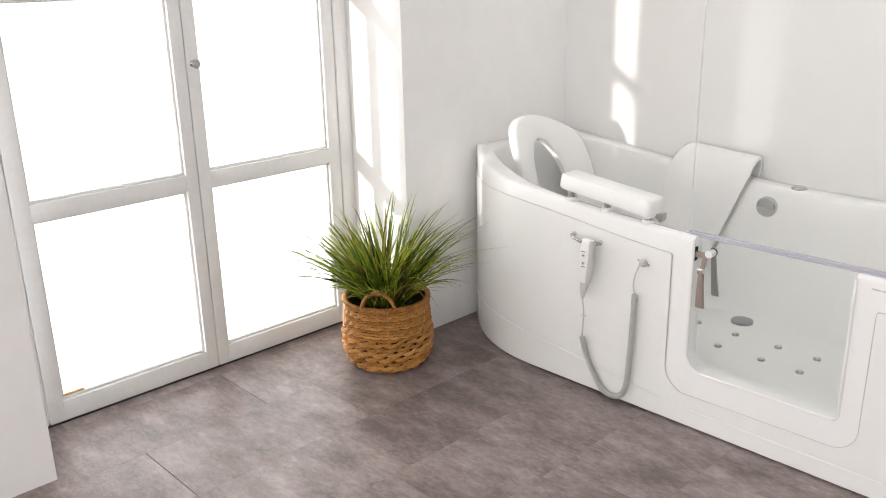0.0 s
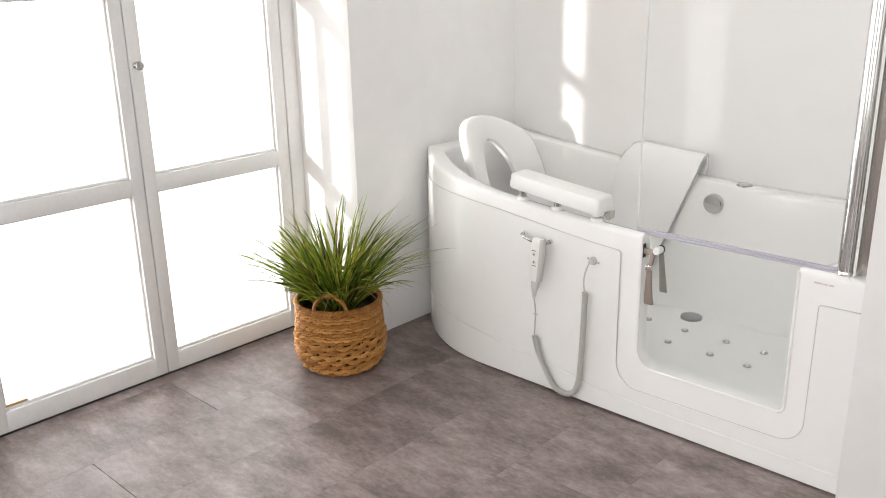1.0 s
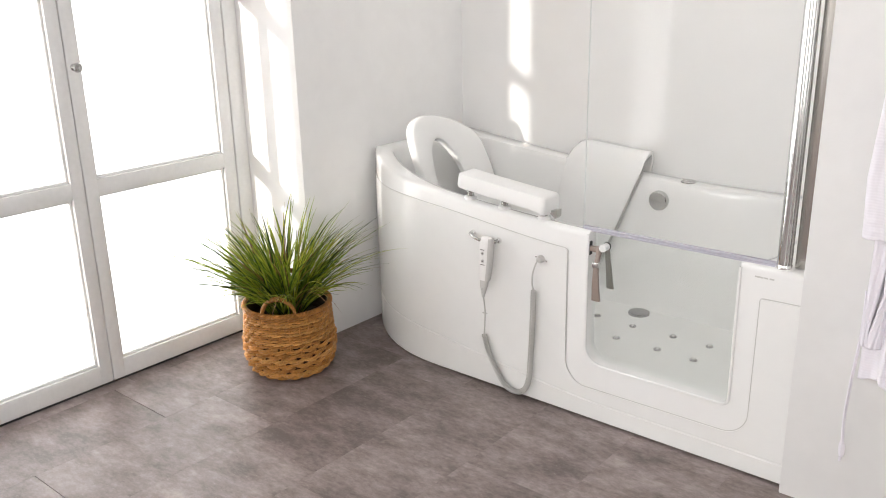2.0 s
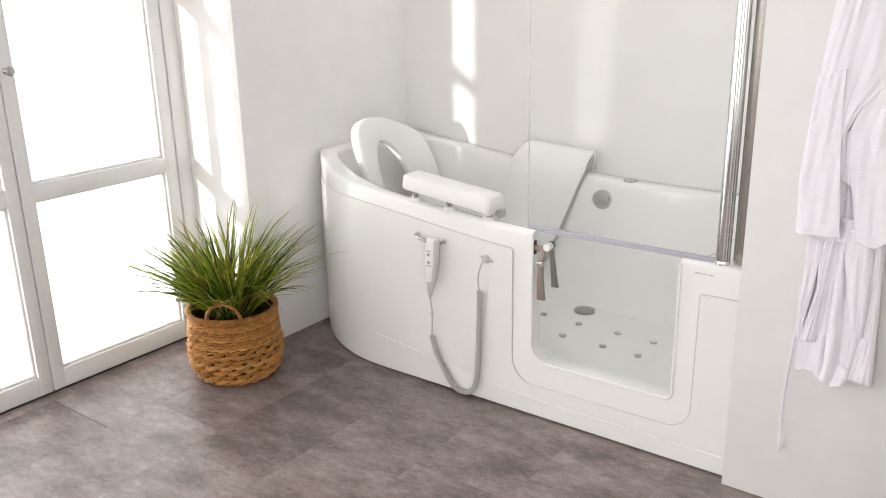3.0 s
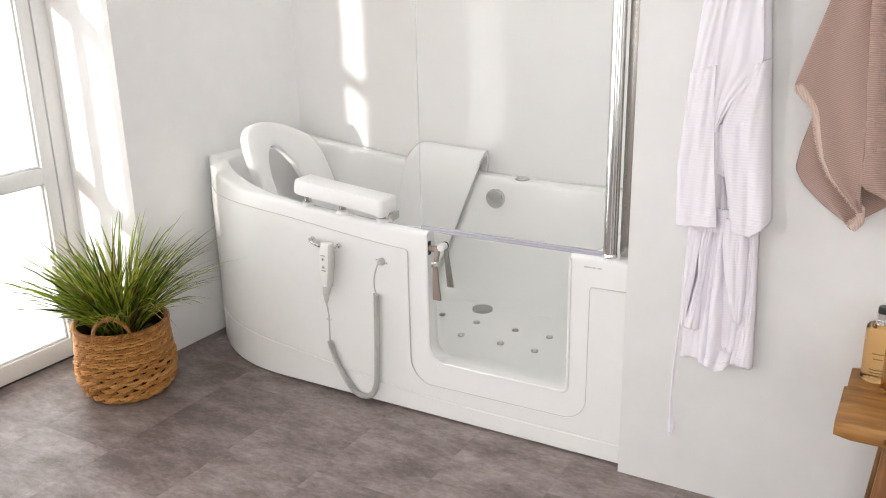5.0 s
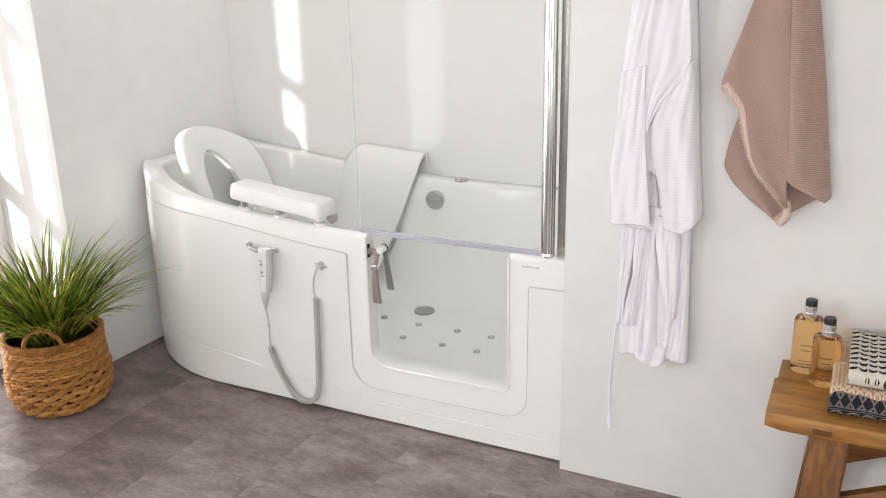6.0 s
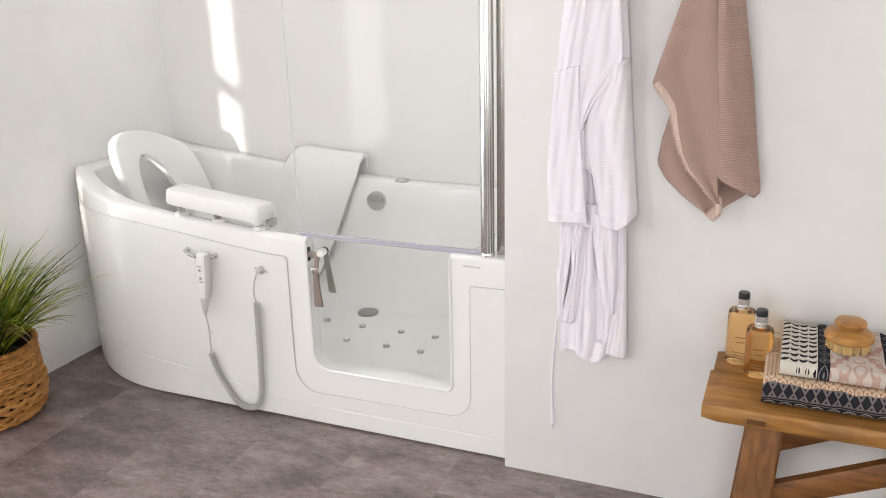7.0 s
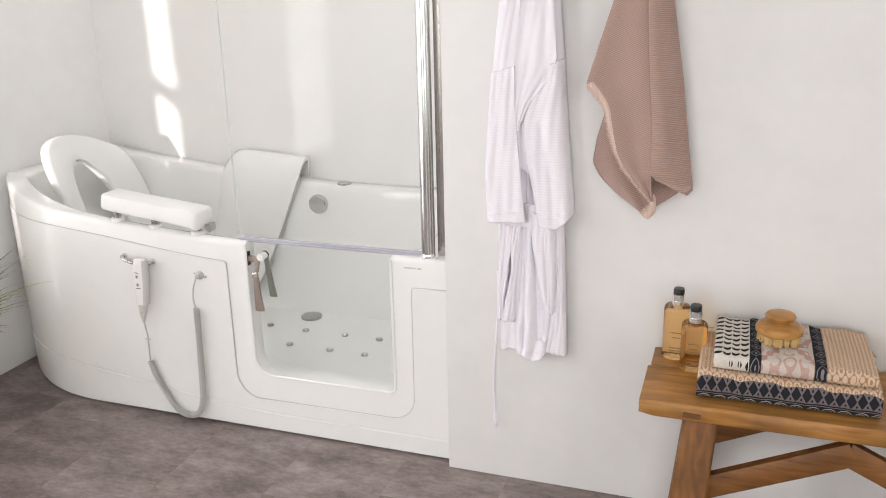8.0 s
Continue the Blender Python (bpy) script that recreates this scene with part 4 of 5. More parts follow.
for mid in (math.radians(-52), math.radians(128)):
    hd = bmesh.new()
    for side in (0, math.pi):
        pts = []
        for q in range(150):
            u = q / 149
            th = math.pi * u
            da = -0.40 * math.cos(th)
            hz = 0.238 + 0.071 * math.sin(th)
            w = u * 20 * math.tau + side
            rr = 0.147 + 0.004 * math.cos(w)
            pts.append((BX + rr * math.cos(mid + da), BY + rr * math.sin(mid + da), hz + 0.0035 * math.sin(w)))
        merge(hd, sweep(pts, 0.0054, 6))
    part("handle", hd, REED2, basket, "arched wrapped handle")

# ---- grass plant in the basket ----


def grass_material():
    m = bpy.data.materials.new("grass_blade")
    m.use_nodes = True
    nt = m.node_tree
    b = nt.nodes["Principled BSDF"]
    ge = nt.nodes.new("ShaderNodeNewGeometry")
    ramp = nt.nodes.new("ShaderNodeValToRGB")
    el = ramp.color_ramp.elements
    el[0].position, el[0].color = 0.0, (0.014, 0.036, 0.006, 1)
    el[1].position, el[1].color = 1.0, (0.19, 0.09, 0.035, 1)
    for pos, col in ((0.25, (0.085, 0.150, 0.013)), (0.55, (0.25, 0.33, 0.028)), (0.90, (0.44, 0.45, 0.060)), (0.945, (0.28, 0.15, 0.07))):
        e = el.new(pos)
        e.color = (*col, 1)
    nt.links.new(ge.outputs["Random Per Island"], ramp.inputs[0])
    co = nt.nodes.new("ShaderNodeTexCoord")
    n = nt.nodes.new("ShaderNodeTexNoise")
    n.inputs["Scale"].default_value = 35
    nt.links.new(co.outputs["Object"], n.inputs["Vector"])
    mr = nt.nodes.new("ShaderNodeMapRange")
    mr.inputs["From Min"].default_value, mr.inputs["From Max"].default_value = 0.3, 0.7
    mr.inputs["To Min"].default_value, mr.inputs["To Max"].default_value = 0.65, 1.3
    nt.links.new(n.outputs["Fac"], mr.inputs["Value"])
    sc = nt.nodes.new("ShaderNodeVectorMath")
    sc.operation = "SCALE"
    nt.links.new(ramp.outputs[0], sc.inputs[0])
    nt.links.new(mr.outputs[0], sc.inputs["Scale"])
    nt.links.new(sc.outputs[0], b.inputs["Base Color"])
    b.inputs["Roughness"].default_value = 0.42
    tl = nt.nodes.new("ShaderNodeBsdfTranslucent")
    nt.links.new(sc.outputs[0], tl.inputs[0])
    mx = nt.nodes.new("ShaderNodeMixShader")
    mx.inputs[0].default_value = 0.34
    nt.links.new(b.outputs[0], mx.inputs[1])
    nt.links.new(tl.outputs[0], mx.inputs[2])
    nt.links.new(mx.outputs[0], nt.nodes["Material Output"].inputs["Surface"])
    return m


GRASS = grass_material()
rng = random.Random(11)


def free_of_walls(p):
    """Whether a point keeps clear of the walls, the window and the tub."""
    if p.y > Y_RECESS1 - 0.012 and p.x < X_LEFT + 0.008:
        return False
    return p.x > X_WIN + 0.012 and p.z > 0.04 and not (p.x > X_LEFT and p.y > y_front(p.x) - 0.02)


def blades(count, lo, hi, spread, droop, wmax, sector=(0, math.tau), least=0.02):
    bm = bmesh.new()
    done = 0
    while done < count:
        a = rng.uniform(*sector)
        r0 = 0.062 * math.sqrt(rng.random())
        lean = spread * (0.25 + 0.75 * r0 / 0.062) * rng.uniform(0.3, 1.2) + rng.gauss(0, 0.10)
        lean = max(least, min(1.24, lean))
        curl = rng.gauss(0, 0.35)
        out = Vector((math.cos(a), math.sin(a), 0))
        wob = Vector((rng.gauss(0, 0.5), rng.gauss(0, 0.5), 0))
        ln = rng.uniform(lo, hi) * (1.05 - 0.10 * lean)
        base = Vector((BX, BY, 0.20)) + out * r0
        side = Vector((-out.y, out.x, 0)) * (1 if rng.random() < 0.5 else -1)
        side = (side + out * rng.uniform(-0.7, 0.7)).normalized()
        w = rng.uniform(0.55, 1.0) * wmax
        bend = droop * rng.uniform(0.2, 1.6)
        pts, p, th = [], base.copy(), lean * 0.52
        n = 9
        for k in range(n + 1):
            pts.append(p.copy())
            d = (out + wob).normalized() * math.sin(th) + Vector((0, 0, 1)) * math.cos(th)
            d = (d + Vector((-out.y, out.x, 0)) * curl * (k / n)).normalized()
            p = p + d * (ln / n)
            th += (lean * 0.58 + bend * (k / n) * 2) / n
        if not all(free_of_walls(q) for q in pts):
            continue
        done += 1
        prev = None
        for k, q in enumerate(pts):
            u = k / n
            ww = w * (0.6 + 0.4 * min(1, u * 4)) * max(0.05, (1 - u ** 2.6))
            dirn = (pts[min(k + 1, n)] - pts[max(k - 1, 0)]).normalized()
            nrm = dirn.cross(side).normalized()
            cur = [bm.verts.new(q - side * ww / 2 + nrm * ww * 0.18), bm.verts.new(q - nrm * ww * 0.1), bm.verts.new(q + side * ww / 2 + nrm * ww * 0.18)]
            if prev:
                bm.faces.new((prev[0], prev[1], cur[1], cur[0]))
                bm.faces.new((prev[1], prev[2], cur[2], cur[1]))
            prev = cur
    return bm


plant = thing("grass_plant", "bushy green ornamental grass with thin arching blades, in the basket", "plant", at=(BX, BY, 0.18))
part("soil", lathe([(0.0, -0.01), (0.127, -0.01), (0.126, 0.004), (0.09, 0.012), (0.0, 0.016)], 40, (BX, BY, 0.182)), SOIL, plant, "dark potting soil")
tagged(part("foliage", blades(200, 0.27, 0.43, 1.35, 0.40, 0.0130), GRASS, plant), kind="stuff")
tagged(part("outer_foliage", blades(120, 0.32, 0.48, 2.1, 0.50, 0.0105), GRASS, plant), kind="stuff")
for sector in ((math.radians(-165), math.radians(-100)), (math.radians(-30), math.radians(30))):
    tagged(part("side_foliage", blades(48, 0.36, 0.53, 1.7, 0.30, 0.0115, sector, 0.85), GRASS, plant), kind="stuff")
DRY = material("dry_blade", (0.30, 0.15, 0.075), 0.6, var=0.3, var_scale=30)
for sector in ((math.radians(-150), math.radians(-110)), (math.radians(-40), math.radians(0))):
    tagged(part("dry_foliage", blades(4, 0.40, 0.48, 2.2, 1.5, 0.0060, sector, 1.12), DRY, plant, "withered brown drooping blades"), kind="stuff")

# ---- bathrobe ----
ROBE = cloth_material("waffle_cotton", (0.89, 0.866, 0.925), 0.0066, 2, 0.18, var=0.014)
ROBE_PLAIN = cloth_material("plain_cotton", (0.89, 0.866, 0.925), 0.002, 2, 0.2, var=0.01)


def cloth_panel(left, right, z_hi, z_lo, depth, folds=(), top=0.0, hem=(), y_back=-0.040, square=5.0, cuff=0.0, curl=(1, 1), nz=90, nu=72):
    """A hanging width of cloth, rounded back to the wall at both sides. left, right: (z, x) edges; folds: (x above, x below, width,
    depth, z above, z below); hem: (place across, drop) pairs; top: rise of the upper edge towards the far side; cuff: height of the turned hem."""
    hem = hem or ((0, 0), (1, 0))
    rows = []
    for i in range(nz + 1):
        v = i / nz
        row = []
        for k in range(nu + 1):
            u = k / nu
            z = lerp(z_hi + top * u, z_lo - along(hem, u), v)
            x = lerp(along(left, z), along(right, z), u)
            e = abs(2 * u - 1) * (curl[0] if u < 0.5 else curl[1])
            d = depth * max(0.0, 1 - e ** square) ** 0.5
            for xa, xb, wid, amt, za, zb in folds:
                if zb < z < za:
                    q = (x - lerp(xb, xa, (z - zb) / (za - zb))) / wid
                    d -= amt * math.exp(-q * q) * smooth((za - z) / 0.06) * smooth((z - zb) / 0.03 + 0.4)
            d += 0.0016 * math.sin(u * 11 + z * 7) + 0.0010 * math.sin(u * 23 - z * 31)
            if cuff and v > 1 - cuff / (z_hi - z_lo):
                d += 0.0022
            row.append((x, min(y_back - d, -0.0365), z))
        rows.append(row)
    return grid_mesh(rows)


robe = thing("bathrobe", "white waffle-weave bathrobe, faintly lilac, hanging on the wall", "bathrobe", at=(0.24, -0.06, 1.62))
# torso, shoulder and shawl collar
thicken(part("back", cloth_panel([(1.60, 0.205), (1.27, 0.178), (1.10, 0.168), (0.74, 0.165)], [(1.60, 0.264), (1.27, 0.307), (1.14, 0.319), (0.95, 0.322), (0.74, 0.322)], 1.60, 0.74, 0.036,
                                 [(0.234, 0.236, 0.005, 0.010, 1.02, 0.75), (0.246, 0.258, 0.005, 0.012, 0.93, 0.75)]), ROBE_PLAIN, robe), 0.003)
thicken(part("front", cloth_panel([(1.60, 0.208), (1.272, 0.168), (1.10, 0.150)], [(1.60, 0.240), (1.272, 0.226), (1.169, 0.215), (1.10, 0.2145)], 1.60, 1.105, 0.052, hem=((0, 0), (1, -0.018)), curl=(1, 0), nz=50), ROBE_PLAIN, robe), 0.003)
thicken(part("collar", cloth_panel([(1.60, 0.234), (1.272, 0.2205), (1.169, 0.2095), (0.978, 0.2150)],
                                   [(1.60, 0.263), (1.272, 0.300), (1.15, 0.310), (1.115, 0.300), (1.075, 0.270), (1.050, 0.250), (1.0, 0.226), (0.978, 0.2215)], 1.60, 0.980, 0.0500,
                                   [(0.262, 0.290, 0.014, 0.003, 1.45, 1.06)], curl=(0, 0.75), square=10.0), ROBE_PLAIN, robe, "smooth shawl collar"), 0.0035)
# sleeves
thicken(part("sleeve", cloth_panel([(1.135, 0.152), (1.03, 0.145), (0.886, 0.133), (0.75, 0.139)], [(1.135, 0.212), (1.05, 0.2135), (0.983, 0.2175), (0.75, 0.2405)], 1.114, 0.752, 0.056,
                                   [(0.168, 0.160, 0.016, 0.003, 1.08, 0.80), (0.196, 0.214, 0.012, 0.003, 1.05, 0.78)], top=0.018, hem=((0, 0), (1, -0.006)), curl=(1, 0.6), square=7.0, cuff=0.022), ROBE, robe, "wide hanging sleeve with a turned cuff"), 0.004)
thicken(part("sleeve", cloth_panel([(1.15, 0.280), (1.10, 0.268), (1.06, 0.250), (1.03, 0.240), (1.0, 0.233), (0.932, 0.237), (0.876, 0.248), (0.839, 0.256), (0.74, 0.276)],
                                   [(1.15, 0.318), (1.0, 0.330), (0.898, 0.3395), (0.776, 0.3515), (0.74, 0.3515)], 1.13, 0.756, 0.0465,
                                   [(0.262, 0.300, 0.012, 0.003, 1.04, 0.86), (0.306, 0.318, 0.014, 0.003, 1.08, 0.78)], top=0.016, hem=((0, 0.006), (0.5, 0.014), (0.8, -0.004), (1, -0.022)), curl=(0.7, 1), square=5.0, cuff=0.024), ROBE, robe, "wide hanging sleeve with a turned cuff"), 0.004)
thicken(part("inner_front", cloth_panel([(0.98, 0.210), (0.86, 0.220)], [(0.98, 0.244), (0.90, 0.250), (0.86, 0.2535)], 1.00, 0.890, 0.040, hem=((0, 0), (1, 0.016)), curl=(0, 0), nz=20, nu=24), ROBE, robe), 0.003)
# skirt, in overlapping folds
thicken(part("skirt_back", cloth_panel([(0.80, 0.168), (0.39, 0.167)], [(0.80, 0.30), (0.39, 0.29)], 0.80, 0.398, 0.020,
                                       [(0.20, 0.195, 0.012, 0.006, 0.7, 0.38)], hem=((0, 0.004), (0.25, -0.004), (0.5, -0.01), (1, 0.0)), cuff=0.02), ROBE, robe), 0.003)
thicken(part("skirt_fold", cloth_panel([(0.80, 0.228), (0.65, 0.224), (0.54, 0.217), (0.47, 0.207), (0.38, 0.212)], [(0.80, 0.306), (0.69, 0.306), (0.54, 0.306), (0.45, 0.300), (0.38, 0.292)], 0.80, 0.398, 0.038,
                                       [(0.238, 0.232, 0.006, 0.013, 0.80, 0.40), (0.256, 0.276, 0.013, 0.024, 0.76, 0.44), (0.300, 0.256, 0.009, 0.012, 0.60, 0.38)],
                                       hem=((0, -0.034), (0.10, 0.0), (0.35, 0.006), (0.6, 0.016), (0.8, 0.010), (1, -0.012)), cuff=0.02, nz=110, nu=110), ROBE, robe), 0.0035)
thicken(part("skirt_overlap", cloth_panel([(0.78, 0.248), (0.69, 0.2545), (0.62, 0.268), (0.52, 0.292)], [(0.78, 0.310), (0.61, 0.314), (0.52, 0.3105)], 0.78, 0.530, 0.042, [(0.29, 0.30, 0.010, 0.004, 0.76, 0.54)], hem=((0, 0.0), (0.5, 0.006), (1, 0.01)), curl=(0.85, 1), square=4.0, nz=40, nu=40), ROBE, robe), 0.0035)
thicken(part("skirt_side", cloth_panel([(0.80, 0.303), (0.726, 0.311), (0.611, 0.312), (0.492, 0.302), (0.40, 0.2915)], [(0.80, 0.322), (0.755, 0.326), (0.40, 0.342)], 0.80, 0.408, 0.026, [(0.316, 0.312, 0.006, 0.004, 0.78, 0.42)],
                                       hem=((0, 0), (1, 0.008)), curl=(0, 1), cuff=0.022, nz=60, nu=40), ROBE, robe), 0.0035)
# tie band hanging in a loop
thicken(part("tie_band", cloth_panel([(0.76, 0.164), (0.533, 0.165), (0.47, 0.1655)], [(0.76, 0.206), (0.60, 0.190), (0.533, 0.1815), (0.47, 0.180)], 0.76, 0.487, 0.032, curl=(1, 0.6), nz=50, nu=30), ROBE_PLAIN, robe, "plain tie band, hanging end"), 0.003)
thicken(part("tie_band", cloth_panel([(0.76, 0.208), (0.684, 0.1995), (0.62, 0.203), (0.56, 0.190), (0.48, 0.176)], [(0.76, 0.232), (0.597, 0.2135), (0.48, 0.209)], 0.76, 0.485, 0.036, curl=(0.6, 1), nz=60, nu=30), ROBE_PLAIN, robe, "plain tie band, looped"), 0.003)
belt_rows = []
for k in range(41):
    z = lerp(0.62, 0.168, k / 40)
    w = 0.0036 if z > 0.21 else lerp(0.0036, 0.0075, smooth((0.23 - z) / 0.04) * smooth((z - 0.165) / 0.02) + 0.1)
    x = 0.161 + 0.004 * math.sin(z * 14) - 0.010 * smooth((0.45 - z) / 0.25)
    y = -0.062 + 0.016 * smooth((0.42 - z) / 0.2) + 0.002 * math.sin(z * 40)
    belt_rows.append([(x - w, y, z), (x, y - 0.003, z), (x + w, y + 0.001, z), (x, y + 0.003, z)])
part("belt", grid_mesh(belt_rows, True, True), ROBE_PLAIN, robe, "narrow hanging belt end")
part("belt_tip", lathe([(0.0, 0.0), (0.003, 0.001), (0.0035, 0.012), (0.0, 0.013)], 10, (0.152, -0.0465, 0.157)), ROBE_PLAIN, robe)


def wall_hook(x, z):
    hk = thing("wall_hook", "small chrome robe hook fixed to the white wall", "hook", group="wall hooks", at=(x, Y_RIGHT, z))
    part("plate", box(x - 0.014, x + 0.014, Y_RIGHT - 0.006, Y_RIGHT, z - 0.02, z + 0.03, 0.002), CHROME, hk)
    part("peg", sweep([(x, Y_RIGHT - 0.004, z), (x, Y_RIGHT - 0.03, z - 0.004), (x, Y_RIGHT - 0.045, z + 0.006), (x, Y_RIGHT - 0.048, z + 0.024)], 0.005, 8), CHROME, hk)


wall_hook(0.235, 1.585)
wall_hook(0.495, 1.50)

# ---- hanging towel ----
TOWEL = cloth_material("rib_towel", (0.47, 0.325, 0.278), 0.0042, 2, 0.8, var=0.16)
TOWEL_B = cloth_material("rib_towel_fold", (0.47, 0.325, 0.278), 0.0040, 2, 0.8, var=0.16, turn=-24)
TOWEL_F = cloth_material("rib_towel_flap", (0.47, 0.325, 0.278), 0.0040, 2, 0.8, var=0.16, turn=27)
FRINGE = cloth_material("towel_fringe", (0.74, 0.57, 0.49), 0.003, 0, 0.7, var=0.12)
towel = thing("hanging_towel", "dusty pink-brown ribbed towel with frayed hem, hanging on the wall", "towel", at=(0.5, -0.06, 1.5))


def drape(left, right, y_fun, z_hi, z_lo, nz=60, nu=24):
    rows = []
    for i in range(nz + 1):
        z = lerp(z_hi, z_lo, i / nz)
        xl, xr = along(left, z), along(right, z)
        rows.append([(lerp(xl, xr, k / nu), y_fun(k / nu, z), z) for k in range(nu + 1)])
    return grid_mesh(rows)


# back layer, lower left
thicken(part("back_layer", drape([(0.782, 0.521), (0.83, 0.455), (0.87, 0.412), (0.905, 0.392), (0.96, 0.400), (1.05, 0.424), (1.2, 0.44), (1.49, 0.485)],
                                 [(0.782, 0.523), (0.90, 0.54), (1.2, 0.53), (1.49, 0.50)],
                                 lambda u, z: -0.046 - 0.012 * math.sin(u * 3.1) - 0.004 * math.sin(u * 9 + z * 6), 1.49, 0.782), TOWEL_B, towel), 0.004)
# right fold
thicken(part("right_fold", drape([(0.850, 0.612), (0.886, 0.533), (1.0, 0.528), (1.2, 0.512), (1.49, 0.495)],
                                 [(0.848, 0.622), (0.868, 0.622), (0.95, 0.609), (1.1, 0.588), (1.274, 0.557), (1.49, 0.505)],
                                 lambda u, z: -0.088 + 0.040 * smooth(u) ** 1.5 - 0.010 * math.sin(u * 3.14) , 1.49, 0.850), TOWEL, towel), 0.004)
thicken(part("inner_fold", drape([(0.803, 0.533), (0.93, 0.528)], [(0.803, 0.541), (0.862, 0.619), (0.93, 0.610)],
                                 lambda u, z: -0.040 - 0.002 * u, 0.93, 0.803, 20, 16), TOWEL_B, towel), 0.004)
# front flap with the frayed hem on the slant
flap_l = [(0.828, 0.534), (0.836, 0.527), (0.873, 0.493), (0.905, 0.466), (0.941, 0.446), (0.985, 0.434), (1.03, 0.424), (1.05, 0.416), (1.094, 0.377), (1.15, 0.394), (1.274, 0.431), (1.49, 0.484)]
flap_r = [(0.828, 0.539), (0.84, 0.537), (0.87, 0.534), (1.0, 0.529), (1.2, 0.513), (1.49, 0.496)]


def flap_y(u, z):
    return -0.070 - 0.014 * u - 0.008 * math.sin(u * 3.0 + 0.4) - 0.006 * math.sin(u * 7 + (z - 0.8) * 5) * smooth((1.45 - z) * 3)


thicken(part("front_flap", drape(flap_l, flap_r, flap_y, 1.49, 0.828, 110, 30), TOWEL_F, towel), 0.0045)
fr = bmesh.new()
rngf = random.Random(4)
hem = curve_points([(along(flap_l, z), flap_y(0, z) - 0.002, z) for z in np.linspace(1.09, 0.829, 18)] + [(0.534, -0.086, 0.812), (0.519, -0.082, 0.792)], 420)
band = []
for k, q in enumerate(hem[:-1]):
    d = (hem[k + 1] - q).normalized()
    outw = Vector((d.z, 0, -d.x))
    ln = 0.005 + rngf.uniform(-0.002, 0.003) + 0.006 * smooth((k - 360) / 50)
    band.append([q - outw * 0.014 + Vector((0, -0.0016, 0)), q - outw * 0.006 + Vector((0, -0.0034, 0)), q + outw * 0.001 + Vector((0, -0.001, 0))])
    tip = q + outw * ln + Vector((0, rngf.uniform(-0.003, 0.001), -0.001 + rngf.uniform(-0.002, 0.002)))
    merge(fr, sweep([q - outw * 0.004 - Vector((0, 0.002, 0)), q - Vector((0, 0.001, 0)), tip], [0.0012, 0.0011, 0.0005], 4))
thicken(part("selvedge", grid_mesh(band), FRINGE, towel, "pale thick selvedge along the slanted hem"), 0.003)
tagged(part("frayed_hem", fr, FRINGE, towel, "pale frayed hem threads"), kind="stuff")

# ---- bench ----


def bench_wood(name, scale, rough=0.45, dark=(0.27, 0.115, 0.026), light=(0.49, 0.24, 0.062)):
    m = wood_material(name, dark, light, 1.0, rough)
    for n in m.node_tree.nodes:
        if n.type == "MAPPING":
            n.inputs["Scale"].default_value = scale
    return m


WOOD_X = bench_wood("bench_wood_long", (3.0, 34, 34))
# legs, rails and stays take darker wood: shade under the top put into colour
WOOD_Z_SHADED = bench_wood("bench_wood_upright_shaded", (34, 34, 3.0), 0.5, (0.145, 0.052, 0.012), (0.31, 0.130, 0.032))
WOOD_STAY_SHADED = bench_wood("bench_wood_stay_shaded", (3.0, 34, 34), 0.5, (0.13, 0.047, 0.011), (0.26, 0.108, 0.027))
WOOD_DARK = material("bench_knots", (0.15, 0.062, 0.020), 0.6, var=0.3, var_scale=60)
bench = thing("wooden_bench", "rustic oiled wooden bench with worn edges, standing against the wall", "bench", at=(0.98, -0.19, 0))
B0, B1, BF, BB, BT = 0.556, 1.405, -0.342, -0.040, 0.452


def board(x0, x1, y0, y1, z0, z1, seed, wear=0.0035):
    """A plank with uneven worn edges."""
    rows = []
    rr = random.Random(seed)
    n = 26
    for k in range(n + 1):
        u = k / n
        x = lerp(x0, x1, u)
        e = 0.006 if k in (0, n) else 0.0
        w1, w2 = rr.uniform(0, wear), rr.uniform(0, wear)
        b = 0.005
        rows.append([(x, y0 + b + e, z0 + e * 0.5), (x, y0 + w1 + e, z0 + b), (x, y0 + w1 + e, z1 - b - w2), (x, y0 + b + w1, z1 - e * 0.5), (x, y1 - b, z1 - e * 0.5), (x, y1 - e, z1 - b), (x, y1 - e, z0 + b), (x, y1 - b, z0 + e * 0.5)])
    return grid_mesh(rows, True, True)


part("top_board", board(B0, B1, BF, -0.150, BT - 0.036, BT, 1), WOOD_X, bench)
part("top_board", board(B0 + 0.006, B1 - 0.004, -0.148, BB, BT - 0.036, BT - 0.001, 2), WOOD_X, bench)
part("end_inlay", box(B0 + 0.0935, B0 + 0.130, BF - 0.0015, BF + 0.004, BT - 0.027, BT - 0.016, 0.001, 1), WOOD_DARK, bench, "dark tenon patch in the front edge")

def leg(xt, xb, yt, yb, w, d):
    rows = []
    for k in range(9):
        u = k / 8
        xc, yc, zc = lerp(xt, xb, u), lerp(yt, yb, u), lerp(BT - 0.034, 0.0, u)
        ww, dd = w * lerp(0.97, 1.08, u), d
        c = 0.005
        rows.append([(xc - ww / 2 + c, yc - dd / 2, zc), (xc + ww / 2 - c, yc - dd / 2, zc), (xc + ww / 2, yc - dd / 2 + c, zc), (xc + ww / 2, yc + dd / 2 - c, zc),
                     (xc + ww / 2 - c, yc + dd / 2, zc), (xc - ww / 2 + c, yc + dd / 2, zc), (xc - ww / 2, yc + dd / 2 - c, zc), (xc - ww / 2, yc - dd / 2 + c, zc)])
    return grid_mesh(rows, True, True)


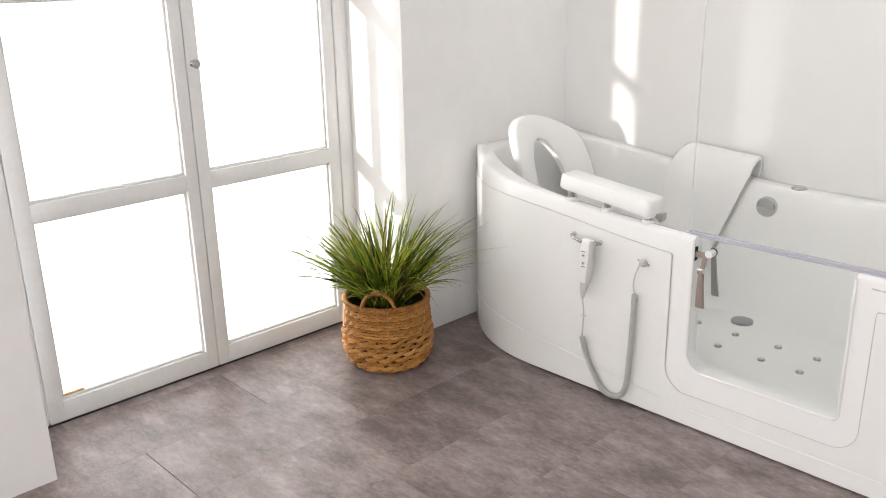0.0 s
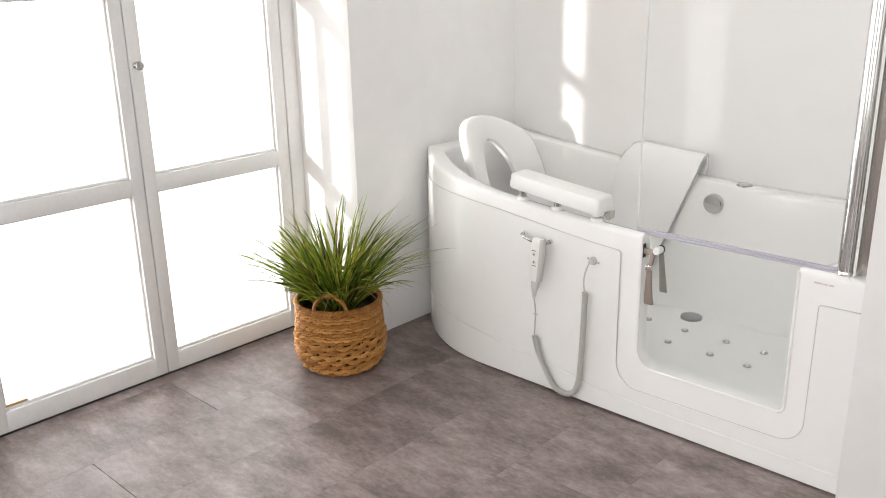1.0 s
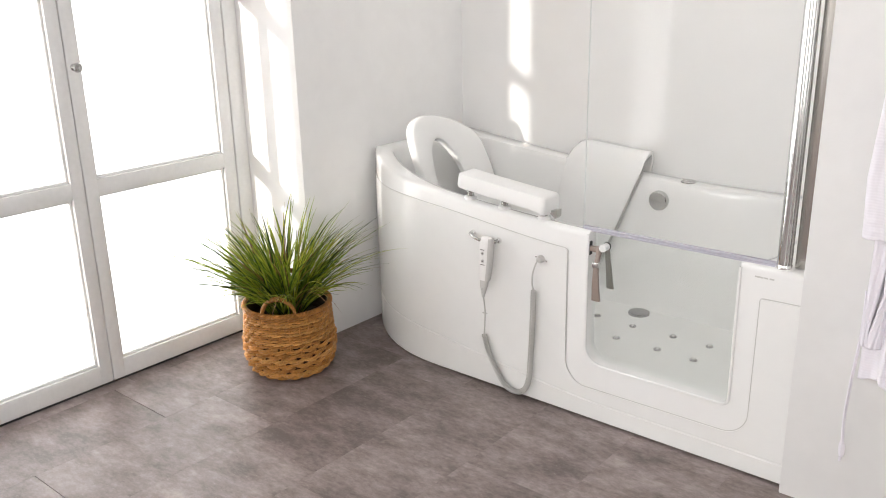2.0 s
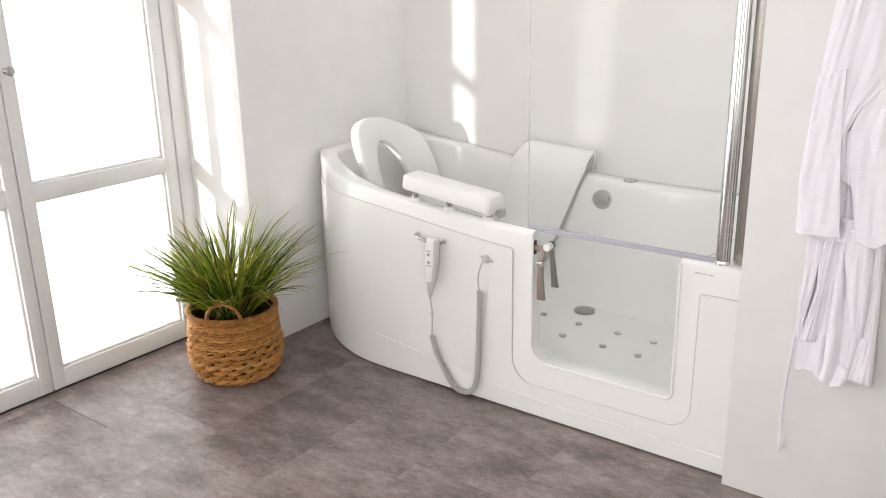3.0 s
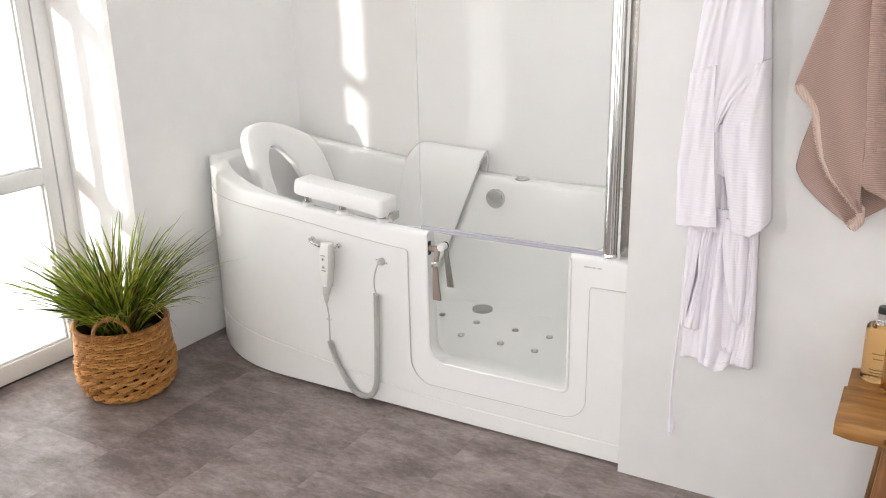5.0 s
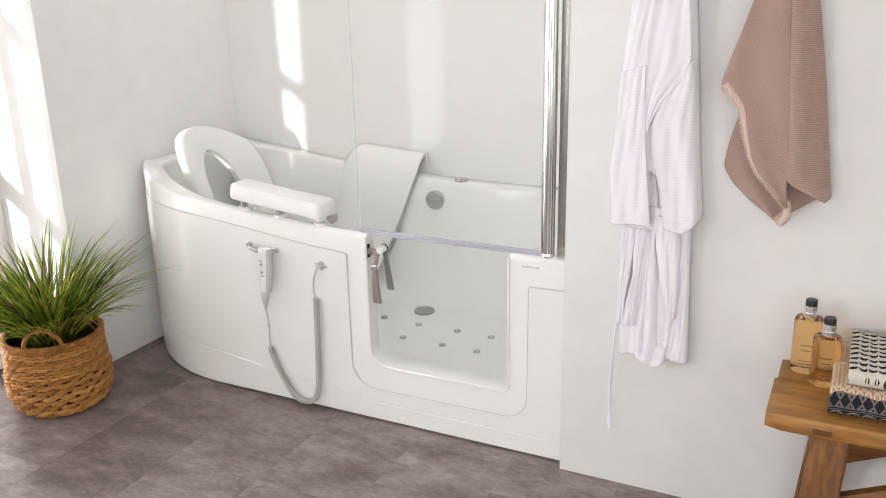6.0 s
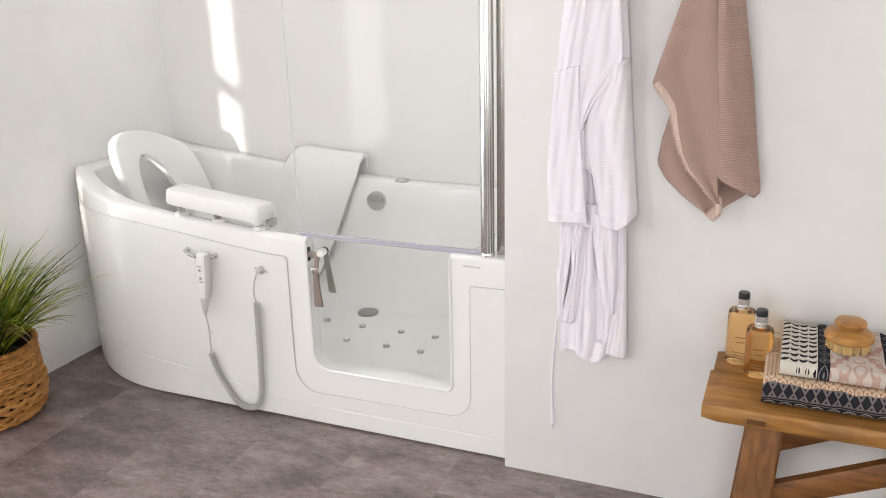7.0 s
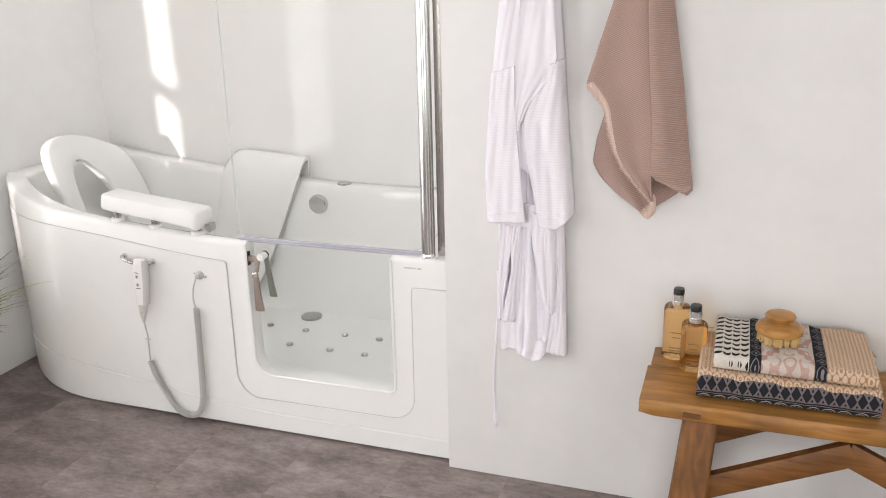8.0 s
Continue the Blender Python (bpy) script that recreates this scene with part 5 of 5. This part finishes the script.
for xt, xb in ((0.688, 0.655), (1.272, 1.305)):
    part("leg", leg(xt, xb, -0.300, -0.372, 0.074, 0.045), WOOD_Z_SHADED, bench)
    part("leg", leg(xt, xb, -0.090, -0.060, 0.074, 0.045), WOOD_Z_SHADED, bench)
    part("apron_rail", box(xt - 0.02, xt + 0.02, -0.285, -0.105, BT - 0.085, BT - 0.036, 0.003), WOOD_STAY_SHADED, bench)


def brace(p, q, h, d):
    """A slanting stay between two points, in the plane of x and z."""
    p, q = Vector(p), Vector(q)
    ax = (q - p).normalized()
    up = Vector((-ax.z, 0, ax.x))
    rows = []
    for k in range(7):
        c = p.lerp(q, k / 6)
        b = 0.004
        sec = [(-1, -h / 2 + b), (-1 + 0.18, -h / 2), (1 - 0.18, -h / 2), (1, -h / 2 + b), (1, h / 2 - b), (1 - 0.18, h / 2), (-1 + 0.18, h / 2), (-1, h / 2 - b)]
        rows.append([tuple(c + up * b2 + Vector((0, a * d / 2, 0))) for a, b2 in sec])
    return grid_mesh(rows, True, True)


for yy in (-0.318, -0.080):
    part("brace", brace((0.680, yy, 0.240), (0.990, yy, 0.385), 0.052, 0.026), WOOD_STAY_SHADED, bench)
    part("brace", brace((1.285, yy, 0.240), (0.975, yy + 0.001, 0.385), 0.052, 0.025), WOOD_STAY_SHADED, bench)
part("crack", box(0.735, 0.765, -0.3325, -0.329, 0.287, 0.290), WOOD_DARK, bench)
part("knot", box(0.868, 0.880, -0.3325, -0.329, 0.351, 0.357), WOOD_DARK, bench)

# ---- bottles ----


def liquid_material(name, tint):
    m = bpy.data.materials.new(name)
    m.use_nodes = True
    b = m.node_tree.nodes["Principled BSDF"]
    b.inputs["Base Color"].default_value = (*tint, 1)
    b.inputs["Transmission Weight"].default_value = 1.0
    b.inputs["Roughness"].default_value = 0.02
    b.inputs["IOR"].default_value = 1.36
    return m


AMBER = liquid_material("amber_wash", (1.0, 0.72, 0.37))
CAP = material("black_cap", (0.012, 0.012, 0.013), 0.28)
COLLAR = material("silver_collar", (0.86, 0.86, 0.86), 0.12, metal=1.0, var=0.05, var_scale=40)
PRINT = material("brown_print", (0.30, 0.17, 0.06), 0.5)


def bottle(x, y, r, h):
    z = BT
    bt = thing("wash_bottle", "amber body-wash bottle, silver collar, black cap, on the bench", "bottle", group="bottles on the bench", at=(x, y, z))
    bd = part("bottle_body", lathe([(0.0, 0.003), (r * 0.8, 0.0), (r * 0.95, 0.002), (r, 0.008), (r, h - 0.008), (r * 0.97, h - 0.003), (r * 0.88, h), (0.0142, h + 0.002), (0.0135, h + 0.006), (0.0, h + 0.006)], 40, (x, y, z)), AMBER, bt)
    part("collar", lathe([(0.0, h + 0.004), (0.0148, h + 0.004), (0.0148, h + 0.013), (0.0138, h + 0.014), (0.0148, h + 0.015), (0.0148, h + 0.030), (0.0, h + 0.030)], 28, (x, y, z)), COLLAR, bt, "silver collar")
    part("cap", lathe([(0.0, h + 0.030), (0.0128, h + 0.030), (0.0130, h + 0.040), (0.0115, h + 0.0435), (0.0, h + 0.044)], 28, (x, y, z)), CAP, bt, "glossy black cap")
    for k, (bz, half) in enumerate(((0.072, 0.42), (0.060, 0.30), (0.034, 0.50), (0.027, 0.46), (0.016, 0.34))):
        rows = []
        for q in range(9):
            a = math.radians(-88) + lerp(-half, half, q / 8)
            rows.append([(x + (r + 0.0004) * math.cos(a), y + (r + 0.0004) * math.sin(a), z + bz + dz) for dz in (-0.0012, 0.0012)])
        part("print_bar", grid_mesh(rows), PRINT, bd)


bottle(0.655, -0.150, 0.0295, 0.115)
bottle(0.612, -0.092, 0.0315, 0.130)

# ---- folded textiles ----


class Pattern:
    """Small helper to write printed patterns as node arithmetic."""

    def __init__(self, name, rough=0.9):
        self.m = bpy.data.materials.new(name)
        self.m.use_nodes = True
        self.nt = self.m.node_tree
        self.b = self.nt.nodes["Principled BSDF"]
        self.b.inputs["Roughness"].default_value = rough
        self.b.inputs["Specular IOR Level"].default_value = 0.15
        co = self.nt.nodes.new("ShaderNodeTexCoord")
        sp = self.nt.nodes.new("ShaderNodeSeparateXYZ")
        nz = self.nt.nodes.new("ShaderNodeTexNoise")
        nz.inputs["Scale"].default_value = 260
        self.nt.links.new(co.outputs["Object"], nz.inputs["Vector"])
        wob = self.nt.nodes.new("ShaderNodeVectorMath")
        wob.operation = "MULTIPLY_ADD"
        wob.inputs[1].default_value = (0.0016, 0.0016, 0.0016)
        self.nt.links.new(nz.outputs["Color"], wob.inputs[0])
        self.nt.links.new(co.outputs["Object"], wob.inputs[2])
        self.nt.links.new(wob.outputs[0], sp.inputs[0])
        self.x, self.y, self.z = sp.outputs
        self.grain = nz.outputs["Fac"]
        bp = self.nt.nodes.new("ShaderNodeBump")
        bp.inputs["Strength"].default_value = 0.6
        bp.inputs["Distance"].default_value = 0.001
        fine = self.nt.nodes.new("ShaderNodeTexNoise")
        fine.inputs["Scale"].default_value = 700
        self.nt.links.new(co.outputs["Object"], fine.inputs["Vector"])
        self.nt.links.new(fine.outputs["Fac"], bp.inputs["Height"])
        self.nt.links.new(bp.outputs[0], self.b.inputs["Normal"])

    def op(self, kind, *args):
        n = self.nt.nodes.new("ShaderNodeMath")
        n.operation = kind
        for k, a in enumerate(args):
            if isinstance(a, (int, float)):
                n.inputs[k].default_value = a
            else:
                self.nt.links.new(a, n.inputs[k])
        return n.outputs[0]

    def cell(self, v, size, shift=0.0):
        """-0.5 to 0.5 within each repeat."""
        return self.op("SUBTRACT", self.op("FRACT", self.op("ADD", self.op("DIVIDE", v, size), shift + 100.0)), 0.5)

    def disc(self, u, v, r):
        d = self.op("SQRT", self.op("ADD", self.op("MULTIPLY", u, u), self.op("MULTIPLY", v, v)))
        return self.op("LESS_THAN", d, r)

    def band(self, v, lo, hi):
        return self.op("MULTIPLY", self.op("GREATER_THAN", v, lo), self.op("LESS_THAN", v, hi))

    def paint(self, base, *layers):
        cur = None
        for mask, col in layers:
            mx = self.nt.nodes.new("ShaderNodeMix")
            mx.data_type = "RGBA"
            self.nt.links.new(mask, mx.inputs[0])
            if cur is None:
                mx.inputs[6].default_value = (*base, 1)
            else:
                self.nt.links.new(cur, mx.inputs[6])
            mx.inputs[7].default_value = (*col, 1)
            cur = mx.outputs[2]
        sc = self.nt.nodes.new("ShaderNodeVectorMath")
        sc.operation = "SCALE"
        mr = self.nt.nodes.new("ShaderNodeMapRange")
        mr.inputs["To Min"].default_value, mr.inputs["To Max"].default_value = 0.8, 1.2
        self.nt.links.new(self.grain, mr.inputs["Value"])
        self.nt.links.new(cur, sc.inputs[0])
        self.nt.links.new(mr.outputs[0], sc.inputs["Scale"])
        self.nt.links.new(sc.outputs[0], self.b.inputs["Base Color"])
        return self.m


BLACK, CREAM, OCHRE, PINK, GREY = (0.022, 0.022, 0.028), (0.66, 0.62, 0.55), (0.40, 0.225, 0.125), (0.47, 0.30, 0.25), (0.22, 0.215, 0.22)


def crescent_print():
    p = Pattern("crescent_print")
    u, v = p.op("MULTIPLY", p.cell(p.x, 0.0180), 1.06), p.cell(p.y, 0.0250)
    vv = p.op("MULTIPLY", v, 1.12)
    moon = p.op("MULTIPLY", p.disc(u, vv, 0.47), p.op("SUBTRACT", 1.0, p.disc(u, p.op("SUBTRACT", vv, 0.50), 0.50)))
    return p.paint(CREAM, (moon, BLACK))


def band_print():
    p = Pattern("dark_band_print")
    u, v = p.cell(p.x, 0.026, 0.2), p.cell(p.y, 0.034)
    d = p.op("ADD", p.op("ABSOLUTE", u), p.op("ABSOLUTE", v))
    return p.paint(BLACK, (p.band(d, 0.36, 0.44), GREY), (p.op("LESS_THAN", d, 0.14), GREY))


def ornament_print():
    p = Pattern("pink_ornament_print")
    u, v = p.cell(p.x, 0.128, 0.34), p.cell(p.y, 0.24, 0.37)
    d = p.op("ADD", p.op("ABSOLUTE", u), p.op("ABSOLUTE", v))
    su, sv = p.cell(p.x, 0.014), p.cell(p.y, 0.020)
    saw = p.op("MULTIPLY", p.op("ADD", p.op("ABSOLUTE", su), p.op("ABSOLUTE", sv)), 0.10)
    e = p.op("ADD", d, saw)
    cu, cv = p.cell(p.x, 0.030), p.cell(p.y, 0.042)
    curls = p.op("SQRT", p.op("ADD", p.op("MULTIPLY", cu, cu), p.op("MULTIPLY", cv, cv)))
    inner = p.op("MULTIPLY", p.band(curls, 0.20, 0.32), p.op("LESS_THAN", d, 0.30))
    outer = p.op("MULTIPLY", p.band(curls, 0.30, 0.46), p.op("GREATER_THAN", d, 0.52))
    return p.paint((0.60, 0.53, 0.48), (p.band(e, 0.36, 0.47), PINK), (inner, PINK), (outer, (0.52, 0.36, 0.30)))


def comb_print(name="ochre_comb_print", vertical=False):
    p = Pattern(name)
    a, b = p.x, (p.z if vertical else p.y)
    s = 0.0160
    mask = None
    for sh in (0.0, 0.5):
        u, v = p.cell(a, s, sh), p.cell(b, s * 1.55, sh)
        v2 = p.op("MULTIPLY", v, 1.55)
        d = p.op("SQRT", p.op("ADD", p.op("MULTIPLY", u, u), p.op("MULTIPLY", v2, v2)))
        cur = p.op("ADD", p.band(d, 0.20, 0.44), p.op("LESS_THAN", d, 0.07))
        mask = cur if mask is None else p.op("MAXIMUM", mask, cur)
    return p.paint(OCHRE, (mask, (0.64, 0.50, 0.37)))


def diamond_print():
    p = Pattern("black_diamond_print")
    u, v = p.cell(p.x, 0.021), p.op("DIVIDE", p.op("SUBTRACT", p.z, BT + 0.041), 0.034)
    d = p.op("ADD", p.op("ABSOLUTE", u), p.op("ABSOLUTE", v))
    u2 = p.cell(p.x, 0.021, 0.5)
    d2 = p.op("ADD", p.op("ABSOLUTE", u2), p.op("ABSOLUTE", p.op("ADD", v, 0.30)))
    d3 = p.op("ADD", p.op("ABSOLUTE", u2), p.op("ABSOLUTE", p.op("SUBTRACT", v, 0.30)))
    return p.paint(BLACK, (p.op("GREATER_THAN", d, 0.47), (0.17, 0.147, 0.15)), (p.op("LESS_THAN", d2, 0.11), BLACK), (p.op("LESS_THAN", d3, 0.11), BLACK))


def arc_print():
    p = Pattern("black_arc_print")
    u = p.cell(p.x, 0.031, 0.25)
    v = p.op("DIVIDE", p.op("SUBTRACT", p.z, BT + 0.002), 0.031)
    d = p.op("SQRT", p.op("ADD", p.op("MULTIPLY", u, u), p.op("MULTIPLY", v, v)))
    return p.paint(BLACK, (p.band(d, 0.38, 0.46), (0.45, 0.44, 0.43)), (p.band(d, 0.20, 0.26), (0.38, 0.37, 0.36)), (p.band(v, 0.55, 0.60), GREY))


CRESCENT, BANDP, ORNA, COMB, COMB_V, DIAMOND, ARCP = crescent_print(), band_print(), ornament_print(), comb_print(), comb_print("ochre_comb_side", True), diamond_print(), arc_print()
UNDER = material("textile_fold_side", (0.50, 0.36, 0.24), 0.95, var=0.2, var_scale=40, bump=0.6, bump_scale=400)


def folded(x0, x1, y0, y1, z0, h, layers, mats_along, front, seed, skew=0.0):
    """A folded cloth: rounded front fold, soft top, material by place along x and, at the front, by height."""
    rr = random.Random(seed)
    nx = 80
    prof = []
    for k in range(13):
        a = math.pi * (k / 12 - 0.5)
        prof.append((-math.cos(a) * 0.42 * h, 0.5 + 0.5 * math.sin(a), "front"))
    prof += [(u, 1.0 + 0.06 * math.sin(u * 20), "top") for u in np.linspace(0.02, y1 - y0 - 0.01, 16)]
    prof += [(y1 - y0, 0.85, "top"), (y1 - y0 + 0.002, 0.4, "top"), (y1 - y0, 0.0, "top")]
    bm = bmesh.new()
    vs = []
    for i in range(nx + 1):
        u = i / nx
        e = min(u, 1 - u)
        sq = 0.012 * (1 - min(1.0, e / 0.03)) ** 2
        row = []
        for py, pz, _ in prof:
            w = 0.0016 * math.sin(u * 23 + seed + pz * 3) + 0.0012 * math.sin(u * 51 + py * 60)
            row.append(bm.verts.new((lerp(x0, x1, u), y0 + 0.42 * h + py + skew * (u - 0.5) + (w if pz > 0.1 else 0), z0 + sq * 0.5 * pz + (h - sq) * pz + (w if pz > 0.5 else 0))))
        vs.append(row)
    for a, b, i in zip(vs, vs[1:], range(nx)):
        u = (i + 0.5) / nx
        for k in range(len(prof) - 1):
            f = bm.faces.new((a[k], b[k], b[k + 1], a[k + 1]))
            if prof[k][2] == "front" and prof[k + 1][2] == "front":
                f.material_index = front(u, (prof[k][1] + prof[k + 1][1]) / 2)
            else:
                f.material_index = mats_along(u)
    for row in (vs[0], vs[-1]):
        f = bm.faces.new(row if row is vs[-1] else list(reversed(row)))
        f.material_index = layers
    bm.faces.new([r[-1] for r in vs] + [r[0] for r in reversed(vs)]).material_index = layers
    return bm


cloth_lo = thing("folded_textile", "folded black, grey and ochre patterned textile lying on the bench", "textile", group="folded textiles", at=(0.86, -0.17, BT))
MATS = [CRESCENT, BANDP, ORNA, COMB, COMB_V, DIAMOND, ARCP, UNDER]
part("cloth", folded(0.672, 1.034, -0.304, -0.085, BT, 0.064, 7, lambda u: 3, lambda u, h: 6 if h < 0.40 else (5 if h < 0.86 else 4), 3), MATS, cloth_lo)
part("fold_layer", folded(0.675, 1.038, -0.280, -0.07, BT + 0.018, 0.020, 7, lambda u: 3, lambda u, h: 7, 8), MATS, cloth_lo)
cloth_hi = thing("folded_textile", "folded crescent, ornament and comb print textile atop another", "textile", group="folded textiles", at=(0.86, -0.17, BT + 0.064))


def upper(u):
    return 0 if u < 0.225 else (1 if u < 0.300 else (2 if u < 0.625 else (1 if u < 0.695 else 3)))


part("cloth", folded(0.702, 1.022, -0.290, -0.062, BT + 0.066, 0.034, 7, upper, lambda u, h: upper(u), 5, -0.012), MATS, cloth_hi)
tass = bmesh.new()
rngt = random.Random(9)
for k in range(46):
    y0_ = lerp(-0.24, -0.07, rngt.random())
    xx = 1.022 if rngt.random() < 0.7 else 0.690
    sg = 1 if xx > 0.9 else -1
    zz = BT + rngt.uniform(0.05, 0.085)
    merge(tass, sweep([(xx - sg * 0.006, y0_, zz), (xx + sg * 0.006, y0_ + rngt.gauss(0, 0.003), zz - 0.002), (xx + sg * rngt.uniform(0.012, 0.018), y0_ + rngt.gauss(0, 0.006), zz - 0.012)], [0.0014, 0.0012, 0.0008], 4))
tagged(part("fringe", tass, UNDER, cloth_hi, "short ochre fringe"), kind="stuff")

# ---- brush ----
BRUSHWOOD = wood_material("brush_beech", (0.38, 0.165, 0.035), (0.58, 0.29, 0.075), 2.0, 0.35)
BRISTLE = material("brush_bristle", (0.66, 0.47, 0.20), 0.6, var=0.25, var_scale=80)
brush = thing("body_brush", "round beech body brush with pale bristles, lying on the folded textile", "brush", at=(0.833, -0.172, BT + 0.101))
KX, KY, KZ = 0.833, -0.172, BT + 0.102
part("brush_body", lathe([(0.0, 0.020), (0.0452, 0.020), (0.0492, 0.023), (0.0497, 0.030), (0.0475, 0.036), (0.0384, 0.042), (0.0271, 0.045), (0.0237, 0.048), (0.0249, 0.051), (0.0311, 0.054), (0.0322, 0.059), (0.0294, 0.0635), (0.0203, 0.0655), (0.0, 0.066)], 44, (KX, KY, KZ)), BRUSHWOOD, brush)
br = bmesh.new()
rngb = random.Random(2)
for k in range(420):
    a, r = rngb.uniform(0, math.tau), 0.043 * math.sqrt(rngb.uniform(0.1, 1))
    sx, sy = math.cos(a), math.sin(a)
    merge(br, sweep([(KX + r * sx, KY + r * sy, KZ + 0.021), (KX + r * 1.04 * sx, KY + r * 1.04 * sy, KZ + 0.0005)], [0.0018, 0.0014], 4))
tagged(part("bristles", br, BRISTLE, brush, "pale bristles"), kind="stuff")

# ---- floor tiles ----
TW, TL_, X0 = 0.3075, 0.615, -1.9675
STAGGER = {0: -0.820, 1: -1.245, 2: -0.730, 3: -0.190, 4: -0.43, 5: -0.60, 6: -0.22, 7: -0.50}
TONES = {(2, -0.73): 1, (1, -1.25): 2, (2, -1.35): 2, (0, -1.44): 0, (0, -0.82): 0, (3, -0.8): 0, (3, -0.19): 1}
OPEN_JOINTS = {(0, -0.82), (1, -1.245)}
tile_mesh = {}


def tile_data(w, l, tone):
    key = (round(w, 4), round(l, 4), tone)
    if key not in tile_mesh:
        tile_mesh[key] = finish(box(-w / 2, w / 2, -l / 2, l / 2, -0.004, 0.0, 0.0002, 1), "tile", VINYL[tone])
    return tile_mesh[key]


rt = random.Random(6)
for c in range(-1, 17):
    xa, xb = X0 + TW * c, X0 + TW * (c + 1)
    xa = max(xa, -2.065)
    off = STAGGER.get(c, rt.uniform(-0.6, 0))
    k0 = math.floor((FAR_Y - off) / TL_)
    y = off + k0 * TL_
    while y < 0.8:
        ya, yb = max(y, FAR_Y), min(y + TL_, Y_BACK)
        if (c, round(ya, 3)) in OPEN_JOINTS:
            ya += 0.0022
        if yb - ya > 0.02 and xb > xa and xa < FAR_X:
            w, l = min(xb, FAR_X) - xa - 0.0003, yb - ya - 0.0003
            tone = TONES.get((c, round(y, 2)), rt.choice((0, 0, 0, 1, 2)))
            ob = new("tile", tile_data(w, l, tone))
            ob.location = ((xa + min(xb, FAR_X)) / 2, (ya + yb) / 2, 0)
            ob.parent = floor
        y += TL_
